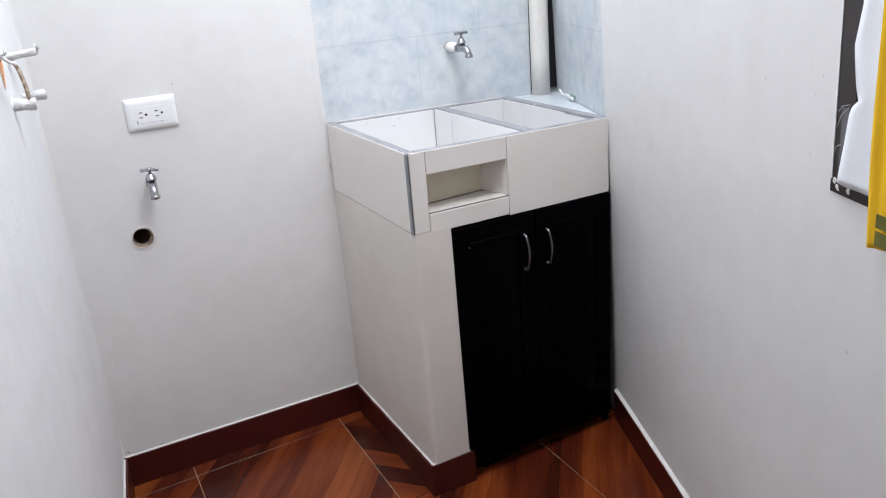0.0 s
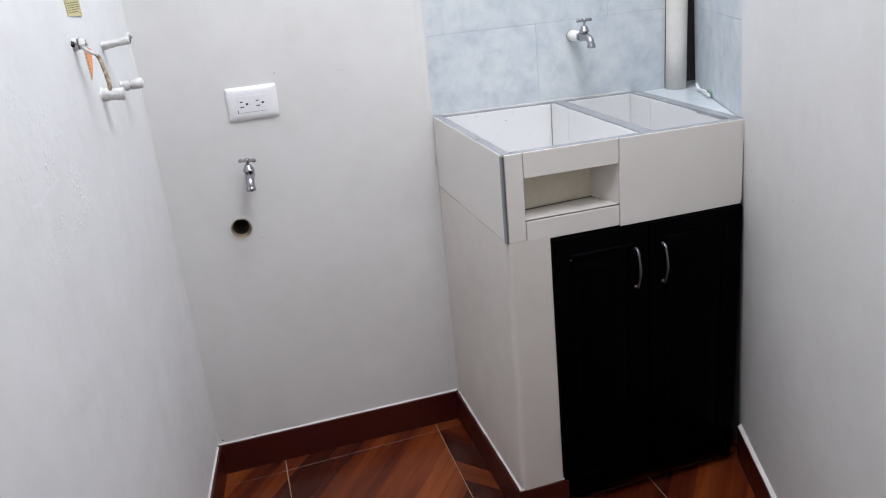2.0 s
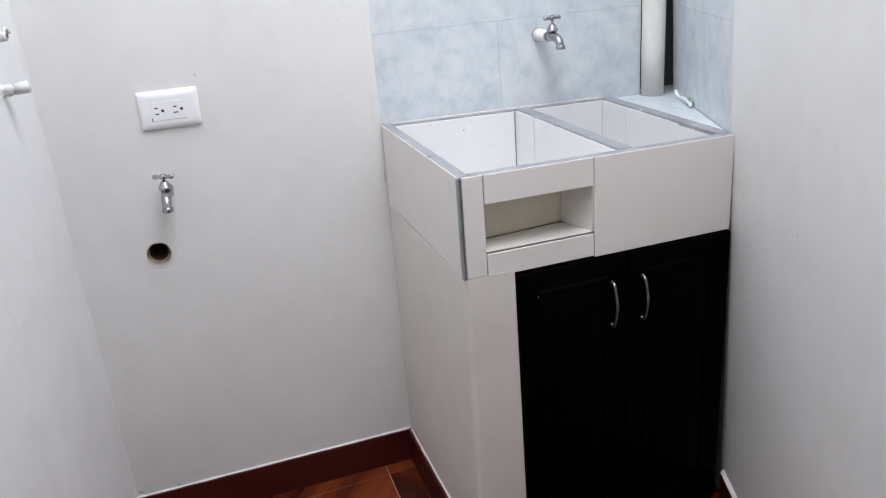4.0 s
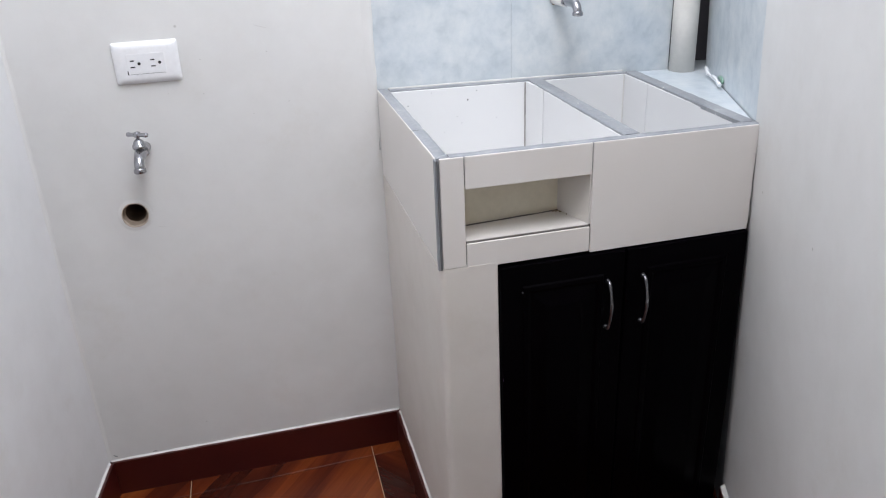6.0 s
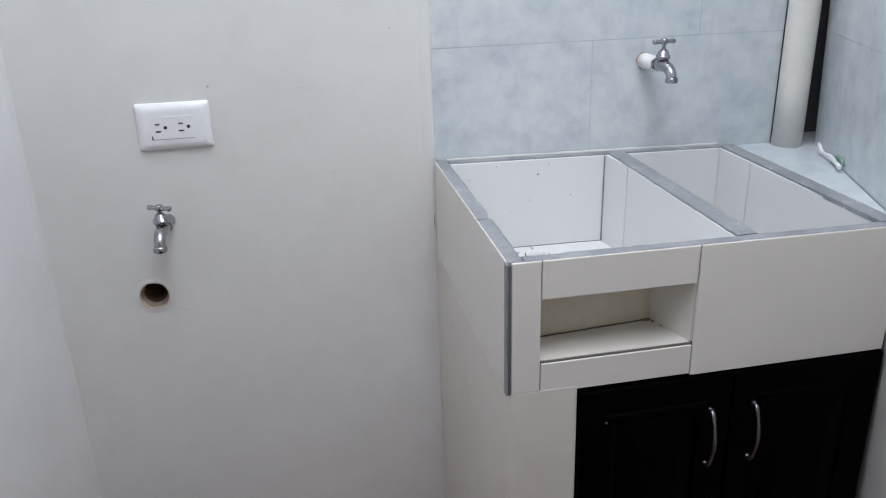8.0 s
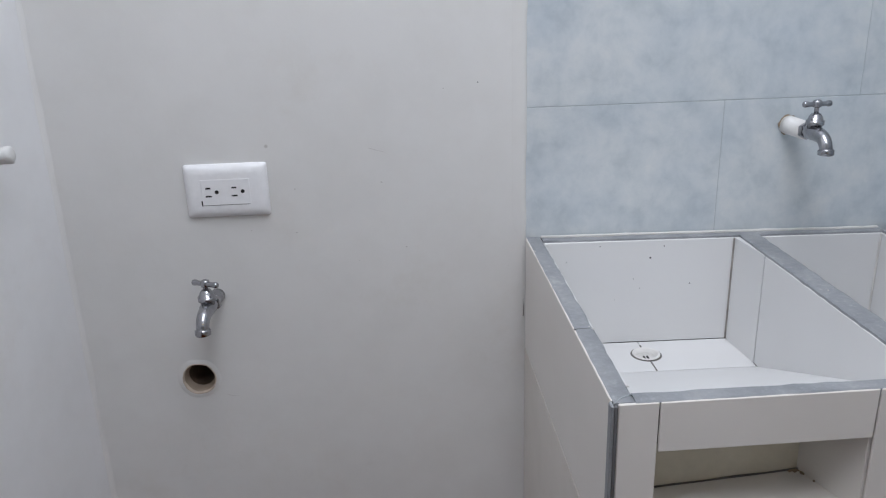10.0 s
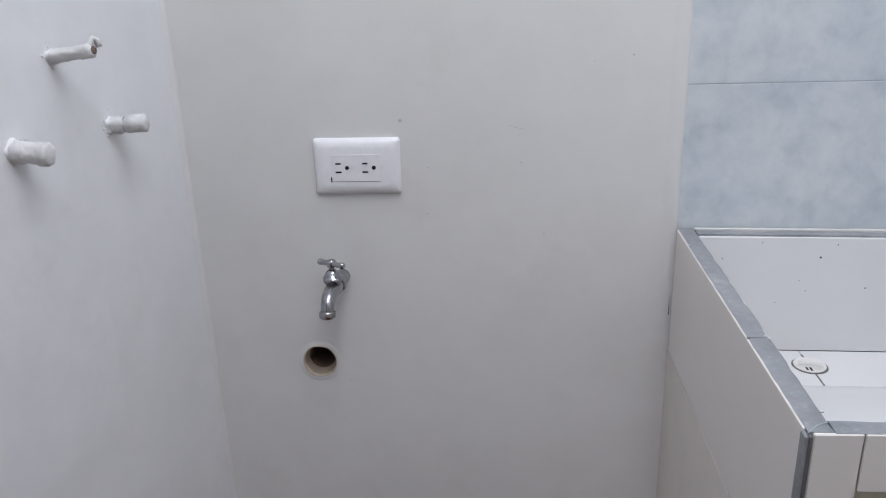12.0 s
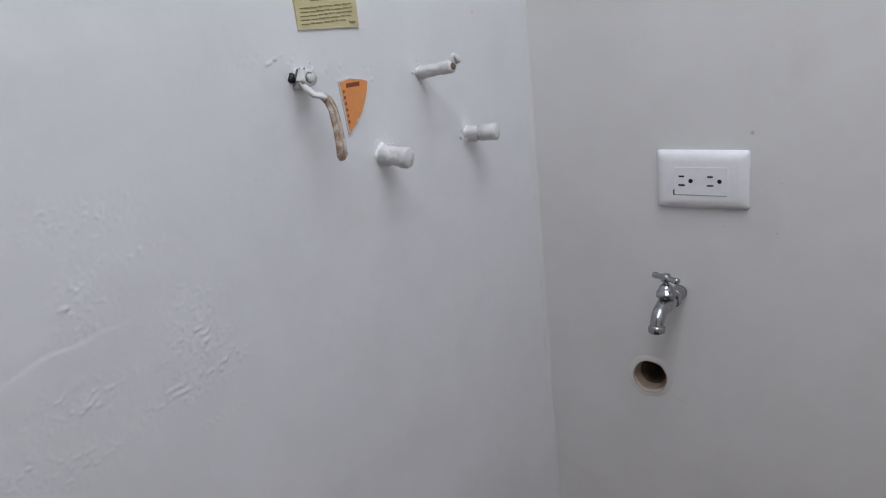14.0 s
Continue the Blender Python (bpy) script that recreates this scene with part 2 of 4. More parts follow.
PAPER = surface("yellowed_paper", (0.66, 0.60, 0.36), (0.56, 0.49, 0.26), 0.7, scale=30, fine=200, relief=0.1)
INK = surface("olive_ink", (0.30, 0.26, 0.12), (0.22, 0.19, 0.08), 0.8, relief=0.05)
ORANGE = surface("orange_vinyl", (0.88, 0.36, 0.115), (0.74, 0.27, 0.075), 0.45, scale=40, fine=200, relief=0.08)
ORANGE_INK = surface("rust_ink", (0.26, 0.07, 0.02), (0.20, 0.05, 0.015), 0.7, relief=0.05)
FRAME = surface("dark_brown_metal", (0.030, 0.022, 0.020), (0.016, 0.012, 0.012), 0.45, scale=30, fine=160, relief=0.2)
SHEET = surface("white_cotton", (0.82, 0.84, 0.87), (0.74, 0.77, 0.81), 0.85, scale=18, fine=500, relief=0.2)
YELLOW = surface("yellow_cotton", (0.92, 0.58, 0.012), (0.84, 0.47, 0.010), 0.8, scale=25, fine=500, relief=0.25)
OLIVE = surface("olive_print", (0.16, 0.15, 0.02), (0.08, 0.08, 0.015), 0.8, scale=60, fine=400, relief=0.1)
GREEN = surface("green_plastic", (0.25, 0.40, 0.31), (0.18, 0.31, 0.24), 0.3, relief=0.05)

# ---- mesh helpers ----
def part(name, bm, material, parent=None, label="", smooth=False):
    """Links a bmesh as one mesh object, under its thing or part if given."""
    bmesh.ops.recalc_face_normals(bm, faces=bm.faces)
    me = bpy.data.meshes.new(name)
    bm.to_mesh(me)
    bm.free()
    me.materials.append(material)
    if smooth:
        for f in me.polygons:
            f.use_smooth = True
    ob = new(name, me)
    if parent is not None:
        ob.parent = parent
        up = parent
        base = Matrix.Identity(4)
        while up is not None:
            base = up.matrix_basis @ base
            up = up.parent
        ob.matrix_parent_inverse = Matrix.Identity(4)
        me.transform(base.inverted())
    if label:
        tagged(ob, label)
    return ob


def thing(name, place, label, category, group="", kind=""):
    ob = new(name)
    ob.empty_display_size = 0.05
    ob.matrix_basis = Matrix.Translation(place)
    return tagged(ob, label, category, group, kind)


def box(x0, x1, y0, y1, z0, z1, warp=None, bevel=0.0, segments=2, bm=None):
    own = bm is None
    bm = bmesh.new() if own else bm
    vs = [bm.verts.new((x, y, z)) for z in (z0, z1) for x, y in ((x0, y0), (x1, y0), (x1, y1), (x0, y1))]
    fs = [bm.faces.new([vs[i] for i in q]) for q in ((3, 2, 1, 0), (4, 5, 6, 7), (0, 1, 5, 4), (1, 2, 6, 5), (2, 3, 7, 6), (3, 0, 4, 7))]
    if bevel and own:
        bmesh.ops.bevel(bm, geom=bm.edges[:], offset=bevel, segments=segments, affect="EDGES", profile=0.5)
    if warp:
        for v in bm.verts:
            if own or v in vs:
                v.co = warp(*v.co)
    return bm


def prism(poly, z0, z1, warp=None, bm=None):
    bm = bmesh.new() if bm is None else bm
    lo = [bm.verts.new(warp(x, y, z0) if warp else (x, y, z0)) for x, y in poly]
    hi = [bm.verts.new(warp(x, y, z1) if warp else (x, y, z1)) for x, y in poly]
    bm.faces.new(lo[::-1])
    bm.faces.new(hi)
    for i in range(len(poly)):
        j = (i + 1) % len(poly)
        bm.faces.new((lo[i], lo[j], hi[j], hi[i]))
    return bm


def tube(points, radii, n=20, caps=True, bm=None, squash=1.0, jitter=0.0):
    """A round bar along points, with a radius at each; squash flattens it across."""
    bm = bmesh.new() if bm is None else bm
    pts = [Vector(p) for p in points]
    rings, side, before = [], None, None
    for i, p in enumerate(pts):
        d = (pts[min(i + 1, len(pts) - 1)] - pts[max(i - 1, 0)]).normalized()
        if before is not None and d.dot(before) < 0.05:
            d = before
        before = d
        if side is None:
            side = d.orthogonal().normalized() if abs(d.x) > 0.9 else d.cross(Vector((1, 0, 0))).normalized()
        side = (side - d * side.dot(d)).normalized()
        other = d.cross(side)
        ring = []
        for k in range(n):
            a = 2 * math.pi * k / n
            q = p + side * math.cos(a) * 0.02 + other * math.sin(a) * 0.02
            r = radii[i] * (1 + jitter * (noise.noise(q * 90) + 0.6 * noise.noise(q * 230)))
            ring.append(bm.verts.new(p + side * (r * math.cos(a)) + other * (r * squash * math.sin(a))))
        rings.append(ring)
    for a, b in zip(rings, rings[1:]):
        for k in range(n):
            bm.faces.new((a[k], a[(k + 1) % n], b[(k + 1) % n], b[k]))
    if caps:
        bm.faces.new(rings[0][::-1])
        bm.faces.new(rings[-1])
    return bm


def curve_pts(a, b, c, n=8):
    a, b, c = Vector(a), Vector(b), Vector(c)
    return [(1 - t) ** 2 * a + 2 * t * (1 - t) * b + t * t * c for t in (i / n for i in range(n + 1))]


def strip(a, b, width, z0, z1, warp=None, wobble=0.0010, n=34, side=1):
    """A hand-laid cement strip from a to b, width to one side, with uneven edges."""
    a, b = Vector(a), Vector(b)
    d = (b - a).normalized()
    nrm = Vector((-d.y, d.x)) * side
    out, inn = [], []
    for i in range(n + 1):
        p = a.lerp(b, i / n)
        e = random.uniform(-wobble, wobble)
        f = random.uniform(-wobble, wobble)
        out.append(p + nrm * (e * 0.4))
        inn.append(p + nrm * (width + f))
    bm = bmesh.new()
    rows = []
    for o, i in zip(out, inn):
        row = [(o.x, o.y, z0), (o.x, o.y, z1 - 0.0008), (*(o.lerp(i, 0.12)), z1), (*(o.lerp(i, 0.88)), z1 + random.uniform(-0.0004, 0.0004)), (i.x, i.y, z1 - 0.001), (i.x, i.y, z0)]
        rows.append([bm.verts.new(warp(*v) if warp else v) for v in row])
    for r, s in zip(rows, rows[1:]):
        for k in range(6):
            bm.faces.new((r[k], r[(k + 1) % 6], s[(k + 1) % 6], s[k]))
    bm.faces.new(rows[0])
    bm.faces.new(rows[-1][::-1])
    return bm


# ---- plan: back wall at y 1.40; side walls run askew ----
BACK, TOP = 1.40, 2.45


def left_x(y):
    return -0.105 - 0.12 * (BACK - y)


def right_x(y, z=0.87):
    return 1.133 + 0.385 * (y - 0.945) + 0.035 * (1 - z / 0.87)


def on_left(y, z, d=0.0):
    """A point d in front of the left wall."""
    return Vector((left_x(y) + d * 0.993, y - d * 0.119, z))


def on_right(y, z, d=0.0):
    return Vector((right_x(y, z) - d * 0.933, y + d * 0.359, z))


def structure(ob, label, category):
    return tagged(ob, label, category, kind="structure")


# ---- floor: grout bed, tiles follow at the end of the file ----
floor = part("floor", box(-0.9, 1.95, -2.3, 1.6, -0.12, -0.003), FLOOR_GROUT)
structure(floor, "floor of glazed wood-print ceramic tiles with tan grout", "floor")

# back wall with a round drain opening
HOLE = Vector((0.0593, BACK, 0.667))
bm = bmesh.new()
Q = 0.05
hx, hz, rb, yb = HOLE.x, HOLE.z, 0.0250, BACK + 0.15
for x0, x1, z0, z1 in ((-0.3, hx - Q, -0.1, TOP), (hx + Q, 0.566, 0.866, TOP), (hx + Q, 0.600, -0.1, 0.866), (hx - Q, hx + Q, -0.1, hz - Q), (hx - Q, hx + Q, hz + Q, TOP)):
    box(x0, x1, BACK, yb, z0, z1, bm=bm)
n = 32
sq, ci, de = [], [], []
for k in range(n):
    a = 2 * math.pi * k / n
    c, s = math.cos(a), math.sin(a)
    m = max(abs(c), abs(s))
    sq.append(bm.verts.new((hx + Q * c / m, BACK, hz + Q * s / m)))
    ci.append(bm.verts.new((hx + rb * c, BACK, hz + rb * s)))
    de.append(bm.verts.new((hx + rb * c, BACK + 0.12, hz + rb * s)))
for k in range(n):
    j = (k + 1) % n
    bm.faces.new((sq[k], sq[j], ci[j], ci[k]))
    bm.faces.new((ci[k], ci[j], de[j], de[k]))
bm.faces.new(de)
wall_back = structure(part("wall_back", bm, WALL), "white painted plaster wall with faint scuffs", "wall")

# tiled part of the back wall, 2 mm behind the plaster, leaving a raw corner recess behind the pipe
bm = box(0.600, 1.2232, BACK + 0.0021, BACK + 0.15, -0.1, TOP)
box(0.567, 0.5998, BACK + 0.0021, BACK + 0.15, 0.867, TOP, bm=bm)
wall_tiled = structure(part("wall_back_tiled", bm, PALE_GROUT), "wall clad in pale blue marbled tiles", "wall")
# recess in the dark concrete tone that paints the shadow beside the pipe
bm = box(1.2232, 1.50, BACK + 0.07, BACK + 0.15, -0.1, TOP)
recess = structure(part("wall_corner_recess", bm, SHADED_CONCRETE), "raw concrete corner behind the drain pipe, coloured dark for shade", "wall")

# left wall
a, b = (left_x(-2.3), -2.3), (left_x(1.55), 1.55)
bm = prism([a, b, (b[0] - 0.12, b[1]), (a[0] - 0.12, a[1])], -0.1, TOP)
wall_left = structure(part("wall_left", bm, WALL_ROUGH_LIT), "white painted plaster wall with rough patches", "wall")

# right wall with the window opening
WY0, WY1, WZ0, WZ1, YEND = -0.50, 0.055, 0.933, 1.80, -0.75
bm = bmesh.new()
YT = 0.945


def right_slab(y0, y1, z0, z1, thick=0.14):
    cut = [z for z in (0.0, 0.87) if z0 < z < z1]
    zs = [z0, *cut, z1]
    for za, zb in zip(zs, zs[1:]):
        vs = []
        for z in (za, zb):
            for y, t in ((y0, 0), (y1, 0), (y1, thick), (y0, thick)):
                vs.append(bm.verts.new((right_x(y, z) + t, y, z)))
        for q in ((3, 2, 1, 0), (4, 5, 6, 7), (0, 1, 5, 4), (1, 2, 6, 5), (2, 3, 7, 6), (3, 0, 4, 7)):
            bm.faces.new([vs[i] for i in q])


right_slab(WY1, YT, -0.1, TOP)
right_slab(YEND, WY0, -0.1, TOP)
right_slab(WY0, WY1, -0.1, WZ0)
right_slab(WY0, WY1, WZ1, TOP)
wall_right = structure(part("wall_right", bm, WALL), "white painted plaster wall with a window opening", "wall")
bm = bmesh.new()
right_slab(YT, 1.376, -0.1, TOP, 0.15)
for v in bm.verts:
    v.co.x += 0.0035
wall_right_tiled = structure(part("wall_right_tiled", bm, PALE_GROUT), "side wall clad in pale blue marbled tiles", "wall")
# filler in the same shadow-dark tone, right of the pipe
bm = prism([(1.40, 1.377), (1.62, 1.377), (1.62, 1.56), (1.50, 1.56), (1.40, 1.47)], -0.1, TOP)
structure(part("wall_corner_filler", bm, SHADED_CONCRETE), "raw concrete in the pipe corner, coloured dark for shade", "wall")

# assumed plain walls, out of view, that close the place behind the camera
bm = bmesh.new()
xr = right_x(YEND, 1.0)
box(xr, 1.80, YEND, YEND + 0.14, -0.1, TOP, bm=bm)
structure(part("unseen_wall_return", bm, WALL), "assumed plain white wall, out of view", "wall")
structure(part("unseen_wall_side", box(1.80, 1.92, -2.3, YEND + 0.14, -0.1, TOP), WALL), "assumed plain white wall, out of view", "wall")
structure(part("unseen_wall_south", box(-0.75, 1.92, -2.42, -2.3, -0.1, TOP), WALL), "assumed plain white wall, out of view", "wall")

# assumed ceiling, out of view, with the roof light opening
bm = bmesh.new()
for x0, x1, y0, y1 in ((-0.9, 0.17, -2.42, 1.6), (0.95, 1.95, -2.42, 1.6), (0.17, 0.95, -2.42, -0.22), (0.17, 0.95, 1.22, 1.6)):
    box(x0, x1, y0, y1, TOP, TOP + 0.12, bm=bm)
structure(part("ceiling", bm, WALL), "assumed white ceiling, out of view, with an open roof light", "ceiling")

# ---- skirting tiles with a bead of white caulk ----
SK = 0.088
RIM_Z = 0.868


def skirting(name, foot, label, lean=None, caulk=0.0016, cover=0.52):
    base = structure(part(name, prism(foot, 0.0, SK, lean), SKIRT), label, "skirting")
    (x0, y0), (x1, y1) = foot[0], foot[1]
    bm = bmesh.new()
    n = 26
    p, q, r, s = [Vector(v) for v in foot]
    rows = []
    for i in range(n + 1):
        t = i / n
        f, k = p.lerp(q, t), s.lerp(r, t)
        w = noise.noise(Vector((f.x * 23, f.y * 23, 3.0)))
        h = caulk * (1.0 + 0.6 * w)
        g = f.lerp(k, max(0.0, cover - 0.22 * w))
        e = f.lerp(k, min(0.9, cover + 0.10 - 0.22 * w))
        pts = [(g.x, g.y, SK - 0.0005), (e.x, e.y, SK + h * 0.5), (*e.lerp(k, 0.5), SK + h), (k.x, k.y, SK + h * 1.9), (k.x, k.y, SK - 0.0005)]
        rows.append([bm.verts.new(lean(*v) if lean else v) for v in pts])
    for u, v in zip(rows, rows[1:]):
        for j in range(5):
            bm.faces.new((u[j], u[(j + 1) % 5], v[(j + 1) % 5], v[j]))
    bm.faces.new(rows[0][::-1])
    bm.faces.new(rows[-1])
    part("caulk", bm, CAULK, base, "white caulk bead")
    return base


T = 0.010
skirting("baseboard_back", [(left_x(BACK) + T, BACK - T), (0.556, BACK - T), (0.566, BACK), (left_x(BACK), BACK)], "maroon glazed skirting tile along the plaster wall")
skirting("baseboard_left", [(left_x(-2.2) + T, -2.2), (left_x(BACK - T) + T, BACK - T), (left_x(BACK - T), BACK - T), (left_x(-2.2), -2.2)], "maroon glazed skirting tile along the side wall")
skirting("baseboard_support", [(0.556, 0.903), (0.556, BACK - T), (0.566, BACK - T), (0.566, 0.914)], "maroon glazed skirting tile on the sink support")
skirting("baseboard_support_front", [(0.556, 0.9018), (0.679, 0.9018), (0.679, 0.9115), (0.566, 0.9115)], "short maroon skirting tile on the sink support")


def lean_right(x, y, z):
    return (x - 0.035 * z / 0.87, y, z)


skirting("baseboard_right", [(right_x(-0.74, 0) - 0.011, -0.74), (right_x(0.93, 0) - 0.011, 0.93), (right_x(0.93, 0), 0.93), (right_x(-0.74, 0), -0.74)],
         "maroon glazed skirting tile with thick caulk", lean_right, 0.0032, 0.10)


# hand-rounded plaster in the corner, and the rough plaster edge beside the tiles
def upright_bead(name, section, z0, z1, parent, label, steps=130):
    bm = bmesh.new()
    rows = [[bm.verts.new(v) for v in section(z0 + (z1 - z0) * i / steps)] for i in range(steps + 1)]
    for u, v in zip(rows, rows[1:]):
        for k in range(len(u) - 1):
            bm.faces.new((u[k], u[k + 1], v[k + 1], v[k]))
    return part(name, bm, WALL, parent, label, True)


def corner_section(z):
    r = 0.0065 + 0.0030 * noise.noise(Vector((z * 9, 0.0, 5.0))) + 0.0018 * noise.noise(Vector((z * 41, 2.0, 5.0)))
    cx = left_x(BACK)
    return [Vector((p.x, p.y, z)) for p in curve_pts((cx + r, BACK + 0.0004, 0), (cx + 0.001, BACK - 0.001, 0), (left_x(BACK - r) - 0.0004, BACK - r, 0), 6)]


def edge_section(z):
    w = 0.0022 * noise.noise(Vector((z * 26, 1.0, 9.0))) + 0.0010 * noise.noise(Vector((z * 90, 4.0, 9.0)))
    k = max(0.0, min(1.0, (z - RIM_Z - 0.004) / 0.05))
    return [Vector((x, y if y > BACK else BACK + 0.0002 + (y - BACK - 0.0002) * k, z)) for x, y in ((0.545, BACK + 0.0003), (0.552, BACK - 0.0008), (0.559 + w * 0.5, BACK - 0.0022), (0.5645 + w, BACK - 0.0018), (0.5675 + w, BACK - 0.0002), (0.5685 + w, BACK + 0.0024))]


upright_bead("plaster_fillet", corner_section, SK + 0.001, TOP, wall_back, "uneven rounded plaster corner")
upright_bead("plaster_edge", edge_section, RIM_Z - 0.003, TOP, wall_back, "rough plaster edge beside the tiles")


# ---- laundry sink ----
def W(x, y, z):
    """The mason's small errors: the front runs slightly askew and the rim falls a little."""
    k = max(0.0, min(1.0, (BACK - y) / 0.49))
    return Vector((x, y + 0.034 * (x - 0.83) * k, z - 0.017 * (x - 0.83) * z / 0.87))


def lean_left(x, y, z):
    """Like W, with the cabinet's outer edge drifting a little inwards towards the floor."""
    v = W(x, y, z)
    if x > 0.6:
        v.x += 0.006 * (1 - z / 0.68) * max(0.0, min(1.0, (0.75 - x) / 0.085))
    return v


RIM, BED, FR = RIM_Z, 0.700, 0.914
support_plan = [(0.5666, BACK - 0.001), (0.5666, 0.9255), *[(0.5786 - 0.012 * math.cos(a), 0.9255 - 0.012 * math.sin(a)) for a in (radians(10 * i) for i in range(1, 9))],
                (0.5786, 0.9135), (0.6600, 0.9135), (0.6628, 0.9147), (0.6640, 0.9175), (0.6640, BACK - 0.001)]
support = structure(part("sink_support", prism(support_plan, -0.01, 0.6868, lean_left), SUPPORT), "cream plastered masonry support under the sink", "support")

sink = thing("laundry_sink", (0.85, 1.16, 0.68), "built-in double laundry sink clad in cream tiles with grey cement rims", "sink")
# masonry core
for q in ((0.5715, 0.5885, 0.918, 1.384, 0.690, 0.864), (0.5885, 0.6082, 0.918, 0.932, 0.690, 0.864), (0.8285, 1.122, 0.918, 0.932, 0.684, 0.864),
          (0.6082, 0.8285, 0.918, 0.932, 0.8225, 0.864), (0.6082, 0.8285, 0.918, 0.932, 0.688, 0.7245), (0.8892, 0.9145, 0.932, 1.384, 0.700, 0.864),
          (1.1095, 1.128, 0.945, 1.384, 0.684, 0.864), (0.593, 1.122, 1.3815, BACK + 0.009, 0.690, 0.864), (0.664, 1.127, 0.932, 1.384, 0.676, 0.694)):
    part("core", box(*q, warp=W), DARK_GROUT, sink, "dark grouted masonry core")


def tile(q, material, bevel=0.0009, label=""):
    return part("tile", box(*q, warp=W, bevel=bevel, segments=1), material, sink, label)


# outer cladding
tile((0.567, 0.571, 0.9235, 1.396, 0.6885, 0.8688), CREAM_TILE)
tile((0.5722, 0.6105, FR, 0.9175, 0.6875, 0.8690), CREAM_TILE)
tile((0.6118, 0.8235, FR, 0.9175, 0.8165, 0.8690), CREAM_TILE)
tile((0.6118, 0.8235, FR, 0.9175, 0.6825, 0.7262), CREAM_TILE)
tile((0.8250, 1.1270, FR, 0.9175, 0.6795, 0.8690), CREAM_TILE)
# soap niche
part("tile", prism([(0.6118, 0.978), (0.8060, 0.995), (0.8060, 0.999), (0.6118, 0.982)], 0.727, 0.8168, W), SHADED_NICHE_TILE, sink, "cream niche back tile, coloured darker for shade")
part("tile", prism([(0.6118, 0.9185), (0.8225, 0.9185), (0.8030, 0.9942), (0.6118, 0.9775)], 0.725, 0.7295, W), CREAM_TILE, sink)
tile((0.6118, 0.8205, 0.9185, 0.982, 0.8175, 0.822), SHADED_NICHE_TILE, label="cream niche top tile, coloured darker for shade")
tile((0.6085, 0.6117, 0.9185, 0.982, 0.727, 0.8175), SHADED_NICHE_TILE, label="cream niche side tile, coloured darker for shade")
part("tile", prism([(0.8228, 0.919), (0.829, 0.919), (0.806, 0.9948), (0.7980, 0.9940)], 0.7297, 0.8172, W), CREAM_TILE, sink)
for k, (x, y, z, r) in enumerate(((0.7950, 0.9910, 0.7304, 0.0050), (0.7890, 0.9912, 0.7302, 0.0036), (0.8000, 0.9850, 0.7302, 0.0032), (0.8055, 0.9700, 0.7301, 0.0018))):
    part("stain", tube([W(x, y, z - 0.0008), W(x, y, z), W(x, y, z + 0.0006)], [r, r * 0.9, r * 0.4], 12, jitter=0.6), NICHE_DIRT, sink, "brown dirt in the niche corner", True)
part("stain", tube([W(0.615 + 0.037 * i, 0.9763 + 0.0032 * i + 0.0006 * (i % 2), 0.7302) for i in range(6)], [0.001, 0.0013, 0.0009, 0.0014, 0.001, 0.0016], 6, jitter=0.4), DARK_GROUT, sink, "dirt line at the niche back", True)
# left basin lining
tile((0.5920, 0.8885, 1.3765, 1.381, BED + 0.0005, 0.8655), WHITE_TILE)
tile((0.5890, 0.5918, 0.936, 1.3815, BED - 0.004, 0.8655), WHITE_TILE)
part("tile", prism([(0.8785, 1.3762), (0.8860, 1.2925), (0.8890, 1.2925), (0.8890, 1.3762)], BED + 0.0005, 0.8660, W), WHITE_TILE, sink)
tile((0.8860, 0.8890, 0.9365, 1.2905, BED + 0.0005, 0.8660), WHITE_TILE)
tile((0.5920, 0.8812, 0.9325, 0.936, 0.845, 0.8655), WHITE_TILE)
# flat bed with the waste, in two tiles either side of it, and the washing slope
DX, DY, DR = 0.7395, 1.333, 0.0205
RY0 = 1.280
for sgn, xe in ((-1, 0.5922), (1, 0.8858)):
    bm = bmesh.new()
    m = 14
    arc = [(DX + sgn * (DR * math.sin(math.pi * i / m) + (0.0007 if 0 < i < m else 0.0007)), DY - DR * math.cos(math.pi * i / m)) for i in range(m + 1)]
    poly = [(DX + sgn * 0.0007, RY0 + 0.001), *arc, (DX + sgn * 0.0007, 1.3762), (xe, 1.3762), (xe, RY0 + 0.001)]
    prism(poly, BED - 0.006, BED, W, bm)
    part("tile", bm, WHITE_TILE, sink)
bm = bmesh.new()
pr = [(RY0, BED), (0.985, 0.829), (0.9365, 0.847), (0.9365, 0.841), (0.985, 0.823), (RY0, BED - 0.006)]
lo = [bm.verts.new(W(0.5922, y, z)) for y, z in pr]
hi = [bm.verts.new(W(0.8858, y, z)) for y, z in pr]
bm.faces.new(lo)
bm.faces.new(hi[::-1])
for i in range(6):
    bm.faces.new((lo[i], hi[i], hi[(i + 1) % 6], lo[(i + 1) % 6]))
part("washing_slope", bm, WHITE_TILE, sink, "sloping white washing board")
# right basin lining
tile((0.9185, 1.1055, 1.3765, 1.381, BED, 0.8655), WHITE_TILE)
tile((0.9148, 0.9183, 0.936, 1.3815, BED, 0.8655), WHITE_TILE)
tile((1.1057, 1.1092, 1.2715, 1.381, BED, 0.8655), WHITE_TILE)
tile((1.1057, 1.1092, 0.936, 1.2695, BED, 0.8655), WHITE_TILE)
tile((0.9185, 1.1055, 0.9325, 0.936, BED, 0.8655), WHITE_TILE)
tile((0.9185, 1.1055, 0.9362, 1.3763, BED - 0.006, BED), WHITE_TILE)
